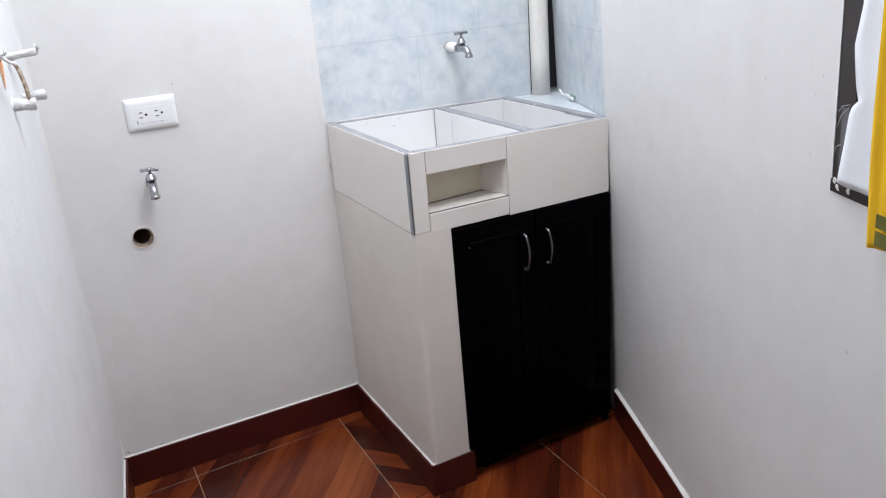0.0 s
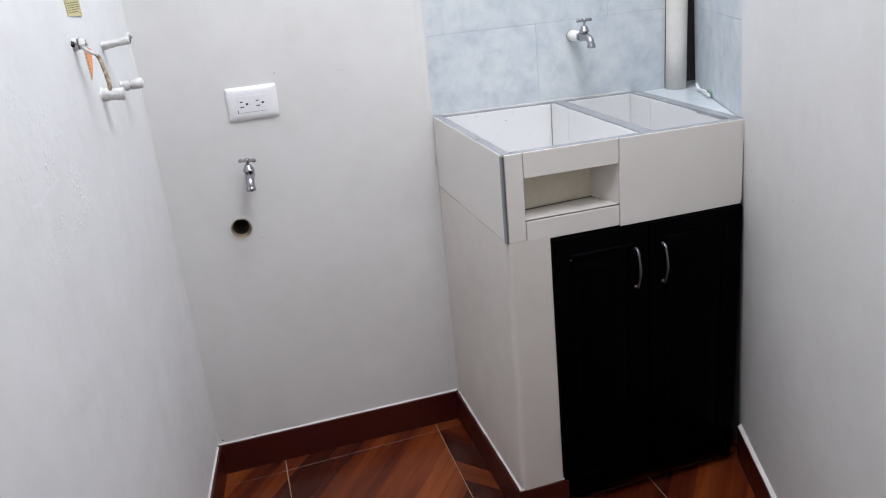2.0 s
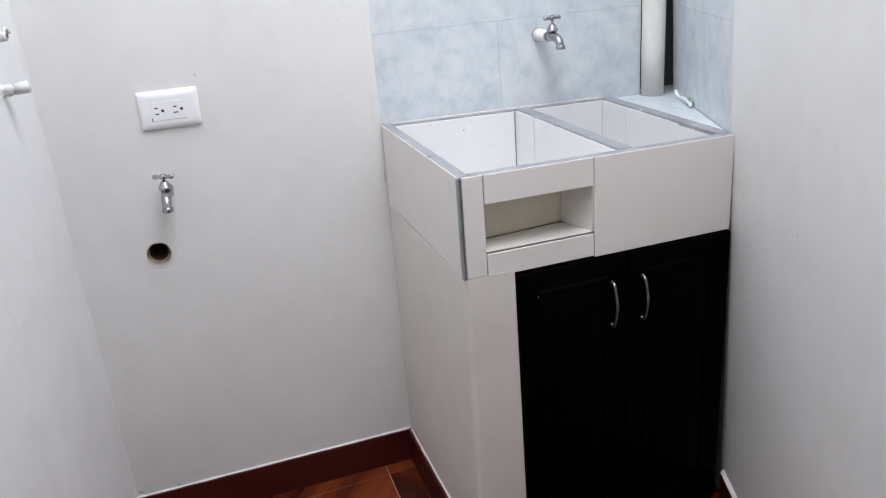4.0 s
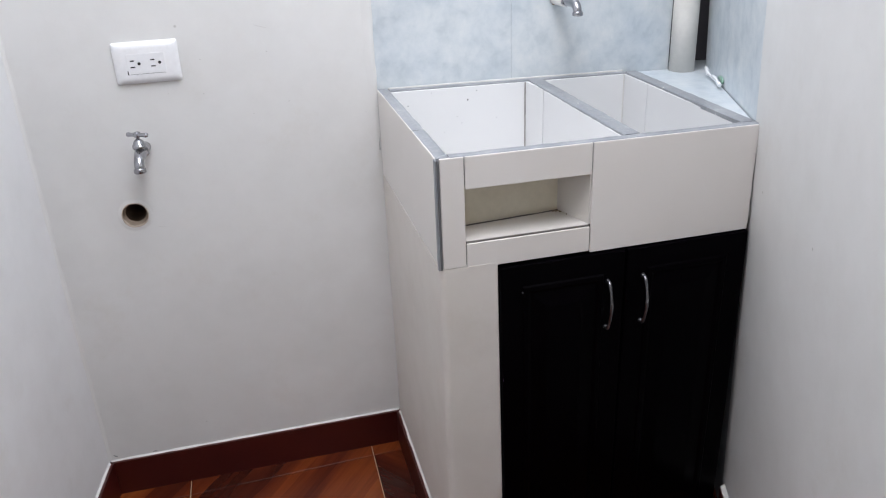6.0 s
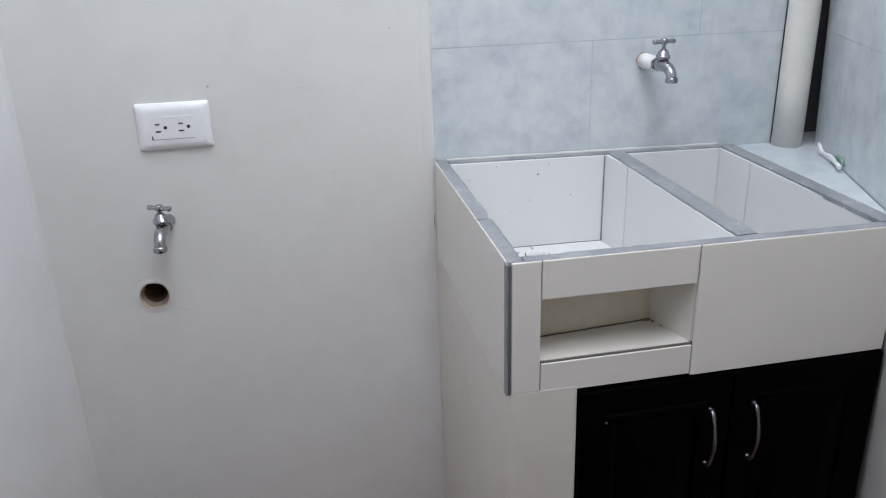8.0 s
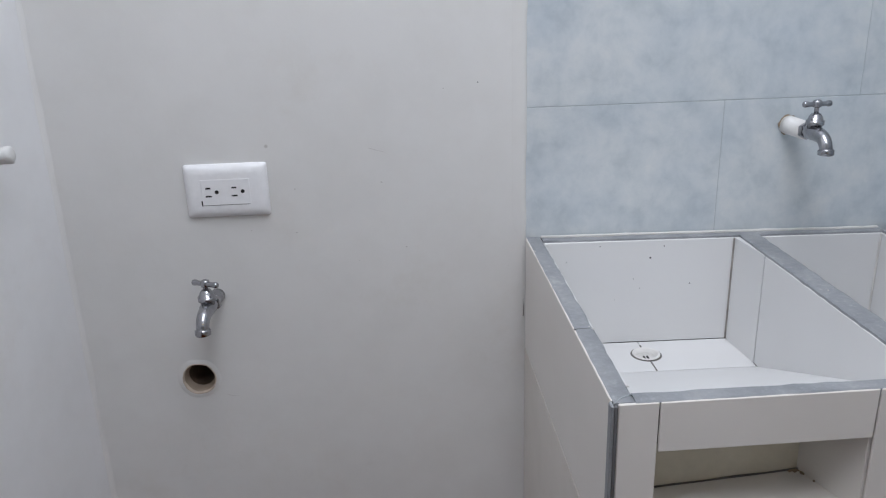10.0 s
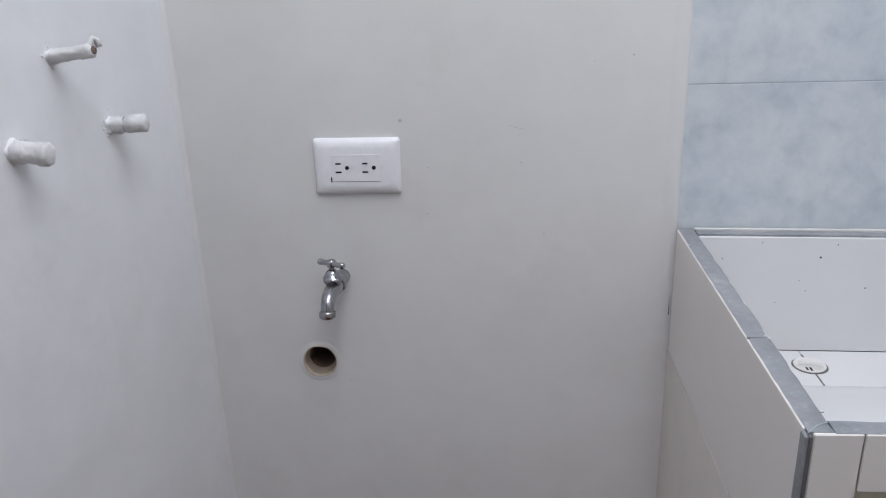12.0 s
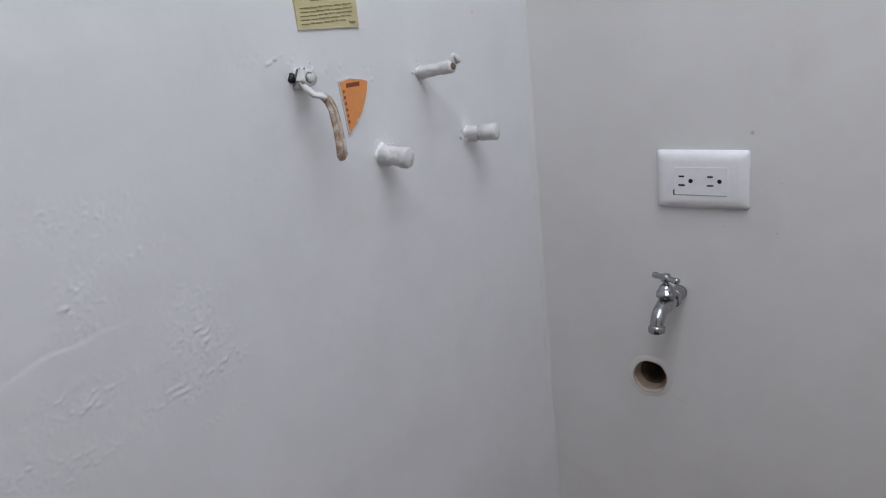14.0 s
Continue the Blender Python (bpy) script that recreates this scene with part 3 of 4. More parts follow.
# waste fitting
bm = tube([W(DX, DY, BED - 0.016), W(DX, DY, BED - 0.002), W(DX, DY, BED + 0.002), W(DX, DY, BED + 0.003), W(DX, DY, BED + 0.0015), W(DX, DY, BED - 0.008)],
          [0.0195, 0.0195, 0.0208, 0.0190, 0.0160, 0.0148], 28, caps=False)
waste = part("waste_ring", bm, PVC_WHITE, sink, "white plastic waste ring", True)
part("strainer", tube([W(DX, DY, BED - 0.010), W(DX, DY, BED - 0.0045)], [0.0150, 0.0148], 24), PVC_WHITE, waste, "", True)
for dx in (-0.0025, 0.0025):
    part("slot", box(DX + dx - 0.0014, DX + dx + 0.0014, DY - 0.010, DY + 0.004, BED - 0.0050, BED - 0.0040, warp=W), BLACK, waste, "dark slot")
bm = tube([W(DX, DY, BED - 0.001), W(DX, DY, BED + 0.0006), W(DX, DY, BED + 0.0012)], [0.0232, 0.0228, 0.0206], 32, caps=False)
part("sealant", bm, DARK_GROUT, sink, "dark sealant round the waste")
for y0, y1 in ((RY0 + 0.002, DY - 0.024), (DY + 0.024, 1.365)):
    part("joint", box(DX - 0.0010, DX + 0.0012, y0, y1, BED - 0.001, BED + 0.0004, warp=W), DARK_GROUT, sink, "dark tile joint")
# grey grout in the basin corners
part("joint", box(0.8764, 0.8788, 1.3741, 1.3763, BED + 0.001, 0.866, W, 0.0006, 1), BASIN_JOINT, sink, "dirty grout in the basin corner")
part("joint", box(1.1030, 1.1056, 1.3738, 1.3763, BED + 0.001, 0.866, W, 0.0008, 1), CAULK, sink, "pale grout in the basin corner")
part("joint", box(0.6118, 0.8235, 0.9158, 0.9184, 0.7250, 0.7287, W), DARK_GROUT, sink, "dark joint along the niche edge")
# dirt specks on the basin tiles
for x, z, r in ((0.625, 0.835, 0.0011), (0.675, 0.858, 0.0009), (0.752, 0.838, 0.0017), (0.772, 0.856, 0.0011), (0.728, 0.805, 0.0008), (0.738, 0.790, 0.0008), (0.815, 0.795, 0.0011), (0.700, 0.772, 0.0007), (0.955, 0.800, 0.0012)):
    c = W(x, 1.3766, z)
    part("speck", tube([c, c + Vector((0, -0.0005, 0))], [r, r * 0.7], 8), BLACK, sink, "tiny dark dirt speck")
# cement rims
part("rim", strip((0.5684, 0.9165), (0.5684, 1.3965), 0.0202, 0.862, RIM + 0.002, W, side=-1), GROUT, sink, "grey cement rim")
part("rim", strip((0.5888, 0.9153), (1.128, 0.9153), 0.0172, 0.862, RIM + 0.0022, W, side=1), GROUT, sink, "grey cement rim")
part("rim", strip((0.8868, 0.935), (0.8868, 1.384), 0.0300, 0.862, RIM + 0.0018, W, side=-1), GROUT, sink, "grey cement rim")
part("rim", strip((1.1045, 0.935), (1.1095, 1.384), 0.0280, 0.862, RIM + 0.0018, W, side=-1), GROUT, sink, "grey cement rim")
part("rim", strip((0.5900, 1.3795), (1.11, 1.3795), 0.0140, 0.862, RIM + 0.001, W, 0.0007, 24, 1), GROUT, sink, "grey cement rim")
part("caulk", strip((0.5900, 1.3938), (1.11, 1.3938), 0.0055, 0.862, RIM + 0.003, W, 0.0010, 30, 1), CAULK, sink, "white caulk line against the tiles")
part("smear", tube([W(0.5665, 0.9140, RIM + 0.0018), W(0.577, 0.924, RIM + 0.0024), W(0.5905, 0.9310, RIM + 0.0018)], [0.0004, 0.0004, 0.0005], 8, jitter=0.5), PALE_GROUT, sink, "pale cement ridge at the rim corner", True)
for x, y, r in ((0.588, 1.072, 0.0022), (0.585, 1.078, 0.0012), (0.569, 1.330, 0.0015), (0.589, 0.945, 0.0018), (1.108, 1.210, 0.0022), (0.900, 1.150, 0.0010)):
    part("smear", tube([W(x, y, RIM + 0.0015), W(x + 0.0006, y + 0.001, RIM + 0.0028)], [r, r * 0.5], 9, jitter=0.6), CAULK, sink, "white paint speck", True)
part("rim_crack", box(0.5668, 0.5845, 1.0738, 1.0742, RIM + 0.0010, RIM + 0.0025, W), CORNER_GROUT, sink, "dark crack across the rim")
part("corner_strip", box(0.5648, 0.5678, 0.9122, 0.9230, 0.6865, 0.8685, W, 0.001, 1), GROUT, sink, "grey cement corner strip")
part("corner_strip", box(0.5680, 0.5714, 0.9130, 0.9180, 0.6865, 0.8675, W, 0.0008, 1), CORNER_GROUT, sink, "dark cement corner strip")
# tiled ledge between the right basin and the skewed wall
bm = prism([(1.1270, 0.926), (1.1290, 0.927), (right_x(1.360), 1.360), (1.40, 1.362), (1.40, 1.465), (1.2234, 1.465), (1.2234, BACK - 0.001), (1.1345, BACK - 0.001)], 0.80, RIM - 0.004, W)
part("ledge", bm, BLUE_TILE, sink, "pale blue tiled ledge")
# rough plaster seam at the wall
pts = [W(1.1315 + 0.0015 * math.sin(i * 2.1), 0.9265, 0.684 + 0.0205 * i) for i in range(10)]
part("seam", tube(pts, [0.0045, 0.006, 0.0045, 0.0055, 0.004, 0.005, 0.0042, 0.0058, 0.005, 0.004], 10, jitter=0.6), CAULK, sink, "rough plaster seam at the wall", True)

# ---- cabinet under the sink ----
CX0, CX1, CM, CY, CZ0, CZ1 = 0.6655, 1.1370, 0.8915, 0.909, 0.040, 0.6770
cabinet = thing("sink_cabinet", (0.9, 1.1, 0.0), "black lacquered wooden cabinet with two closed doors under the sink", "cabinet")
bm = bmesh.new()
for q in ((CX0, CX0 + 0.016, 0.931, 1.36, 0.0, 0.674), (1.121, CX1, 0.931, 1.36, 0.0, 0.674), (CX0 + 0.016, 1.121, 0.931, 1.36, 0.052, 0.066),
          (CX0 + 0.016, 1.121, 0.931, 0.948, 0.635, 0.674), (CX0 + 0.016, 1.121, 1.345, 1.36, 0.0, 0.674), (CX0 + 0.016, 1.121, 0.960, 0.972, 0.0, 0.052)):
    box(*q, warp=lean_left, bm=bm)
part("body", bm, CABINET, cabinet)


def door(x0, x1, hx):
    d = part("door", box(x0, x1, CY, CY + 0.019, CZ0, CZ1, lean_left, 0.003, 2), CABINET, cabinet)
    m = 0.048
    bm = bmesh.new()
    rings = []
    for inset, y in ((m - 0.010, CY + 0.0005), (m - 0.007, CY - 0.0028), (m, CY - 0.0030), (m + 0.006, CY + 0.0002), (m + 0.030, CY - 0.0045), (m + 0.034, CY - 0.0050)):
        rings.append([bm.verts.new(lean_left(x, y, z)) for x, z in ((x0 + inset, CZ0 + inset), (x1 - inset, CZ0 + inset), (x1 - inset, CZ1 - inset), (x0 + inset, CZ1 - inset))])
    for a, b in zip(rings, rings[1:]):
        for k in range(4):
            bm.faces.new((a[k], a[(k + 1) % 4], b[(k + 1) % 4], b[k]))
    bm.faces.new(rings[-1])
    part("panel", bm, CABINET, d)
    # bow handle
    z0, z1 = 0.532, 0.628
    f = CY - 0.001
    arc = [W(hx, f, z1 - 0.004), W(hx, f - 0.008, z1 - 0.004), W(hx, f - 0.012, z1 - 0.010), *[W(hx, f - 0.012 - 0.009 * math.sin(math.pi * i / 10), z1 - 0.010 - (z1 - z0 - 0.020) * i / 10) for i in range(1, 10)],
           W(hx, f - 0.012, z0 + 0.010), W(hx, f - 0.008, z0 + 0.004), W(hx, f, z0 + 0.004)]
    rad = [0.0058, 0.005, 0.0045, 0.0036, 0.0034, 0.0038, 0.0043, 0.0046, 0.0043, 0.0038, 0.0034, 0.0036, 0.0045, 0.005, 0.0058]
    h = part("handle", tube(arc, [r * 0.57 for r in rad], 14, squash=1.2), NICKEL, d, "brushed nickel bow handle", True)
    for z in (z1 - 0.004, z0 + 0.004):
        part("foot", tube([W(hx, f + 0.001, z), W(hx, f - 0.004, z)], [0.0042, 0.0034], 16), NICKEL, h, "", True)
    return d


door(CX0, CM - 0.0015, 0.858)
door(CM + 0.0015, 1.1285, 0.925)
part("screw", tube([W(0.703, CY - 0.0032, 0.629), W(0.703, CY - 0.0055, 0.629)], [0.0018, 0.0012], 10), NICKEL, cabinet, "tiny metal pin", True)


# ---- taps ----
def hose_tap(name, at, nipple, nipple_r, turn, swing, lift, label, size):
    """A garden tap: nipple in the wall, chrome body with a hexagon, bonnet, T handle and a down-turned spout."""
    t = thing(name, at, label, "tap")
    ax, az = math.sin(radians(turn)), math.cos(radians(turn))
    base = Vector(at)

    def L(x, y, z):
        return base + Vector((x * az + y * ax, y * az - x * ax, z))

    part("nipple", tube([L(0, 0.004, 0), L(0, -nipple * 0.3, 0), L(0, -nipple, 0)], [nipple_r * 1.04, nipple_r, nipple_r * 0.98], 22), PVC_WHITE if nipple > 0.04 else CHROME, t, "white pipe nipple" if nipple > 0.04 else "", True)
    if nipple > 0.04:
        part("stain_ring", tube([L(0, 0.001, 0), L(0, -0.0008, 0)], [nipple_r * 1.13, nipple_r * 1.06], 22, jitter=0.2), NICHE_DIRT, t, "brown stain round the nipple", True)
    k = -nipple
    part("collar", tube([L(0, k + 0.004, 0), L(0, k + 0.003, 0), L(0, k - 0.006, 0), L(0, k - 0.007, 0)], [0.0125, 0.0142, 0.0142, 0.0122], 6), CHROME, t)
    path = [L(0, k - 0.006, 0), L(0, k - 0.012, 0.0005), L(0, k - 0.022, 0.001), L(0, k - 0.034, 0.0005), *curve_pts(L(0, k - 0.036, 0), L(0, k - 0.058, -0.001), L(0, k - 0.062, -0.020), 7), L(0, k - 0.0625, -0.0235)]
    rad = [0.0105, 0.0118, 0.0125, 0.0118, 0.0114, 0.0110, 0.0107, 0.0104, 0.0102, 0.0100, 0.0098, 0.0097, 0.0097]
    part("body", tube(path, rad[: len(path)], 22), CHROME, t, "", True)
    bm = tube([L(0, k - 0.0622, -0.019), L(0, k - 0.0624, -0.0195), L(0, k - 0.0628, -0.0262), L(0, k - 0.0628, -0.027)], [0.0102, 0.0119, 0.0119, 0.0108], 22)
    lip = part("spout_lip", bm, CHROME, t, "", True)
    part("bore", tube([L(0, k - 0.0628, -0.0271), L(0, k - 0.0628, -0.0273)], [0.0085, 0.0085], 18), BLACK, lip, "dark spout bore")
    b = k - 0.024
    bm = tube([L(0, b, 0.006), L(0, b, 0.013), L(0, b, 0.0135), L(0, b, 0.020), L(0, b, 0.0205), L(0, b, 0.027), L(0, b, 0.031), L(0, b, 0.0315)], [0.0108, 0.0112, 0.0138, 0.0138, 0.0118, 0.0098, 0.0065, 0.0045], 22)
    part("bonnet", bm, CHROME, t, "", True)
    part("stem", tube([L(0, b, 0.030), L(0, b, lift)], [0.0036, 0.0036], 14), CHROME, t, "", True)
    c, s = math.cos(radians(swing)), math.sin(radians(swing))
    hz = lift
    bar = [L(c * u, b + s * u, hz) for u in (-0.0235, -0.0225, -0.019, -0.014, -0.006, 0.0, 0.006, 0.014, 0.019, 0.0225, 0.0235)]
    hnd = part("handle", tube(bar, [0.002, 0.0042, 0.0050, 0.0040, 0.0040, 0.0052, 0.0040, 0.0040, 0.0050, 0.0042, 0.002], 14), CHROME, t, "", True)
    part("hub", tube([L(0, b, hz - 0.005), L(0, b, hz - 0.004), L(0, b, hz + 0.005), L(0, b, hz + 0.0065)], [0.0055, 0.0068, 0.0066, 0.0035], 18), CHROME, hnd, "", True)
    t.scale = (size, size, size)
    return t


hose_tap("wall_tap", (0.1035, BACK, 0.8045), 0.029, 0.0115, 4, -22, 0.0405, "chrome garden tap on the plaster wall above a drain hole", 0.93)
hose_tap("sink_tap", (0.953, BACK, 1.027), 0.052, 0.0150, -3, 0, 0.0455, "chrome garden tap on a white nipple above the sink", 0.88)

# ---- drain outlet in the plaster wall ----
drain = thing("drain_outlet", HOLE, "stained open drain pipe end set in the plaster wall", "drain pipe")
def along_hole(*ys):
    return [HOLE + Vector((0, y, 0)) for y in ys]


part("pipe_rim", tube(along_hole(0.004, 0.0, -0.0014, -0.0018, -0.0012, 0.003), [0.0240, 0.0242, 0.0245, 0.0252, 0.0260, 0.0272], 36, caps=False, jitter=0.05), PIPE_RIM, drain, "", True)
part("pipe_wall", tube(along_hole(0.0175, 0.017, 0.0165, 0.0035), [0.0200, 0.0205, 0.0237, 0.0240], 36, caps=False), PIPE_WALL, drain, "grimy inside of the pipe socket", True)
bm = tube(along_hole(0.105, 0.017), [0.0203, 0.0203], 32, caps=False)
bm.faces.new([v for v in bm.verts][:32])
part("bore", bm, PIPE_IN, drain, "dirty brown pipe bore", True)
part("plaster_collar", tube(along_hole(0.0005, -0.0003, -0.0010, -0.0008), [0.035, 0.032, 0.028, 0.0258], 36, caps=False, jitter=0.05), WALL, drain, "patched plaster collar", True)

# ---- double socket ----
OX, OZ = 0.1365, 0.966
socket = thing("socket_outlet", (OX, BACK, OZ), "white plastic double socket outlet on the plaster wall", "socket outlet")


def plate(rows_):
    bm = bmesh.new()
    rings = []
    for w, h, d, r in rows_:
        ring = []
        for cx, cz, a0 in ((1, 1, 0), (-1, 1, 90), (-1, -1, 180), (1, -1, 270)):
            for i in range(5):
                a = radians(a0 + 22.5 * i)
                ring.append(bm.verts.new((OX + cx * (w / 2 - r) + r * math.cos(a), BACK - d, OZ + cz * (h / 2 - r) + r * math.sin(a))))
        rings.append(ring)
    for a, b in zip(rings, rings[1:]):
        for k in range(20):
            bm.faces.new((a[k], a[(k + 1) % 20], b[(k + 1) % 20], b[k]))
    bm.faces.new(rings[-1])
    bm.faces.new(rings[0][::-1])
    return bm


plate_ob = part("cover_plate", plate([(0.1175, 0.0770, -0.001, 0.004), (0.1175, 0.0770, 0.0020, 0.004), (0.1152, 0.0747, 0.0046, 0.005), (0.1085, 0.0680, 0.0074, 0.007), (0.1000, 0.0595, 0.0091, 0.008), (0.0900, 0.0500, 0.0097, 0.008)]), PLASTIC, socket, "", True)
part("insert", box(OX - 0.0345, OX + 0.0335, BACK - 0.0101, BACK - 0.009, OZ - 0.0195, OZ + 0.0175, bevel=0.0003, segments=1), PLASTIC, socket)
part("gap", box(OX - 0.0350, OX + 0.0320, BACK - 0.0099, BACK - 0.0090, OZ - 0.0201, OZ - 0.0195), CORNER_GROUT, socket, "thin dark gap under the insert")
part("notch", box(OX - 0.0362, OX - 0.0345, BACK - 0.0100, BACK - 0.0090, OZ - 0.0204, OZ - 0.0130), BLACK, socket, "dark notch beside the insert")
for sx in (-0.0250, 0.0115):
    for sz, sw in ((0.0052, 0.0070), (-0.0065, 0.0082)):
        part("slot", box(OX + sx - sw / 2, OX + sx + sw / 2, BACK - 0.0105, BACK - 0.0098, OZ + sz - 0.0011, OZ + sz + 0.0011), BLACK, socket, "dark contact slot")
    part("earth_hole", tube([(OX + sx + 0.0118, BACK - 0.0100, OZ - 0.0006), (OX + sx + 0.0118, BACK - 0.0105, OZ - 0.0006)], [0.0028, 0.0028], 16), BLACK, socket, "dark earth hole")

# ---- drain pipe in the tiled corner ----
pipe = thing("drain_pipe", (1.243, 1.379, RIM - 0.01), "cream plastic drain pipe rising from the tiled ledge", "drain pipe")
zz = [RIM - 0.012, RIM + 0.1, 1.2, 1.6, TOP]
part("pipe", tube([(1.243, 1.379, z) for z in zz], [0.0272] * 5, 40), PVC, pipe, "", True)

# ---- small white and green plastic piece on the ledge ----
clip = thing("plastic_clip", (1.235, 1.235, RIM), "small glossy white and green plastic piece on the ledge", "plastic piece")
zc = RIM - 0.008
pts = [(1.258, 1.300, zc + 0.010), (1.252, 1.294, zc + 0.014), (1.2475, 1.282, zc + 0.009), (1.245, 1.265, zc + 0.006), (1.240, 1.248, zc + 0.008), (1.233, 1.228, zc + 0.008), (1.224, 1.206, zc + 0.006), (1.216, 1.190, zc + 0.007), (1.214, 1.182, zc + 0.008)]
part("strip", tube(pts, [0.003, 0.0070, 0.0058, 0.0028, 0.0050, 0.0060, 0.0042, 0.0066, 0.004], 16, squash=0.6), PLASTIC, clip, "", True)
pts = [(1.246, 1.238, zc + 0.008), (1.241, 1.222, zc + 0.010), (1.234, 1.206, zc + 0.010), (1.227, 1.194, zc + 0.008)]
part("grip", tube(pts, [0.003, 0.0058, 0.0064, 0.003], 16, squash=0.7), GREEN, clip, "muted green grip", True)


# ---- fittings on the left wall, caked in wall paint ----
def flakes(y, z, spread, count, parent):
    """Small curled scabs of old paint round a fitting."""
    for _ in range(count):
        a, r = random.uniform(0, 2 * math.pi), spread * random.uniform(0.45, 1.1)
        fy, fz, size = y + r * math.cos(a), z + r * math.sin(a), random.uniform(0.0010, 0.0028)
        c = on_left(fy, fz, 0.0)
        d = Vector((0.0, random.uniform(-1, 1), random.uniform(-1, 1))).normalized() * size
        bm = tube([c - d, c - d * 0.3 + Vector((0.0008, 0, 0)), c + d * 0.5 + Vector((0.0011, 0, 0)), c + d], [size * 0.25, size * 0.6, size * 0.5, size * 0.15], 8, squash=0.7, jitter=0.5)
        part("paint_flake", bm, WALL_ROUGH_LIT, parent)


def stub(y, z, tip, radius, ring, label):
    base = on_left(y, z)
    tip = Vector(tip)
    s = thing("pipe_stub", base, label, "pipe stub", "pipe stubs on the wall")
    d = tip - base
    ts = [-0.06 + 1.06 * i / 26 for i in range(27)]
    part("pipe", tube([base + d * t for t in ts], [radius * (1 + 0.05 * math.sin(9 * t)) * (0.75 if i == 26 else 1.0) for i, t in enumerate(ts)], 24, jitter=0.20), PAINTED, s, "", True)
    part("paint_collar", tube([base - d * 0.03, base + d * 0.03, base + d * 0.10], [radius * 1.22, radius * 1.10, radius * 0.97], 20, caps=False, jitter=0.3), WALL_ROUGH_LIT, s, "lumpy paint round the base", True)
    flakes(y, z, radius * 2.0, 6, s)
    if ring == "cap":
        part("cap", tube([base + d * t for t in (0.46, 0.47, 0.75, 0.98, 1.03)], [radius * 1.0, radius * 1.12, radius * 1.16, radius * 1.12, radius * 0.7], 20, jitter=0.16), PAINTED, s, "", True)
        part("groove", tube([base + d * t for t in (0.435, 0.468)], [radius * 1.03, radius * 1.03], 20), GROUT, s, "grey groove behind the cap", True)
    if ring == "hook":
        t0 = base + d * 0.93
        arc = [t0 + Vector((0.0, 0.0, 0.003)), t0 + Vector((0.001, 0.001, 0.009)), t0 + Vector((0.003, 0.003, 0.012)), t0 + Vector((0.005, 0.006, 0.010)), t0 + Vector((0.006, 0.007, 0.003))]
        part("broken_tip", tube(arc, [0.0035, 0.003, 0.0028, 0.003, 0.0035], 10, jitter=0.3), PAINTED, s, "", True)
        part("bore", tube([base + d * 1.0, base + d * 1.015], [radius * 0.62, radius * 0.5], 14), PIPE_IN, s, "dark pipe mouth", True)
    return s


stub(1.168, 1.143, (-0.079, 1.158, 1.150), 0.0070, "hook", "broken pipe stub caked in white paint")
stub(1.250, 1.055, (-0.080, 1.250, 1.058), 0.0092, "cap", "capped pipe stub caked in white paint")
stub(1.088, 1.062, (-0.102, 1.084, 1.060), 0.0108, "", "short thick pipe stub caked in white paint")

def off_left(y, z, d):
    return Vector((left_x(y) + d, y, z))


valve = thing("lever_valve", off_left(0.984, 1.162, 0.0), "old valve caked in white paint with a worn brown lever", "valve")
vb = off_left(0.984, 1.162, 0.0)
vn = Vector((0.993, -0.119, 0.0))
part("stem", tube([vb - vn * 0.01, vb + vn * 0.003, vb + vn * 0.010, vb + vn * 0.018], [0.0125, 0.0110, 0.0085, 0.0080], 16, jitter=0.35), PAINTED, valve, "", True)
part("wall_gap", tube([vb + Vector((-0.004, -0.0105, 0.002)), vb + Vector((0.004, -0.0105, 0.002))], [0.0062, 0.0040], 12, jitter=0.6), BLACK, valve, "dark gap in the wall beside the stem", True)
nut_c = off_left(0.9755, 1.1635, 0.019)
part("nut", tube([nut_c - vn * 0.006, nut_c - vn * 0.005, nut_c + vn * 0.003, nut_c + vn * 0.004], [0.0078, 0.0098, 0.0098, 0.0078], 5, jitter=0.35), PAINTED, valve)
flakes(0.984, 1.164, 0.020, 26, valve)
part("washer", tube([nut_c - vn * 0.0085, nut_c - vn * 0.006], [0.0080, 0.0090], 18, jitter=0.5), CORNER_GROUT, valve, "dark worn washer", True)
part("bolt_end", tube([nut_c + vn * 0.003, nut_c + vn * 0.0075, nut_c + vn * 0.008], [0.0042, 0.0040, 0.0025], 12, jitter=0.2), PAINTED, valve, "", True)
part("bolt_groove", tube([nut_c + vn * 0.0036, nut_c + vn * 0.0044], [0.0056, 0.0052], 14), CORNER_GROUT, valve, "dark ring round the bolt end", True)
lv = [off_left(0.972, 1.160, 0.016), off_left(0.9705, 1.154, 0.021), off_left(0.9735, 1.147, 0.027), off_left(0.9795, 1.1445, 0.032), off_left(0.9815, 1.1415, 0.034)]
part("lever_root", tube(lv, [0.0050, 0.0050, 0.0048, 0.0052, 0.0052], 12, squash=0.6, jitter=0.2), PAINTED, valve, "paint-caked lever root", True)
lv = [off_left(0.9790, 1.1455, 0.0315), off_left(0.9830, 1.1395, 0.035), off_left(0.9855, 1.130, 0.037), off_left(0.9850, 1.111, 0.040), off_left(0.9840, 1.096, 0.042), off_left(0.9835, 1.084, 0.042), off_left(0.9835, 1.0795, 0.0415)]
part("lever", tube(lv, [0.0046, 0.0058, 0.0060, 0.0060, 0.0066, 0.0068, 0.0036], 16, squash=0.5), RUST, valve, "worn brown lever with paint smears", True)
ridge = [p + Vector((0.0035, -0.0005, 0)) for p in lv[1:6]]
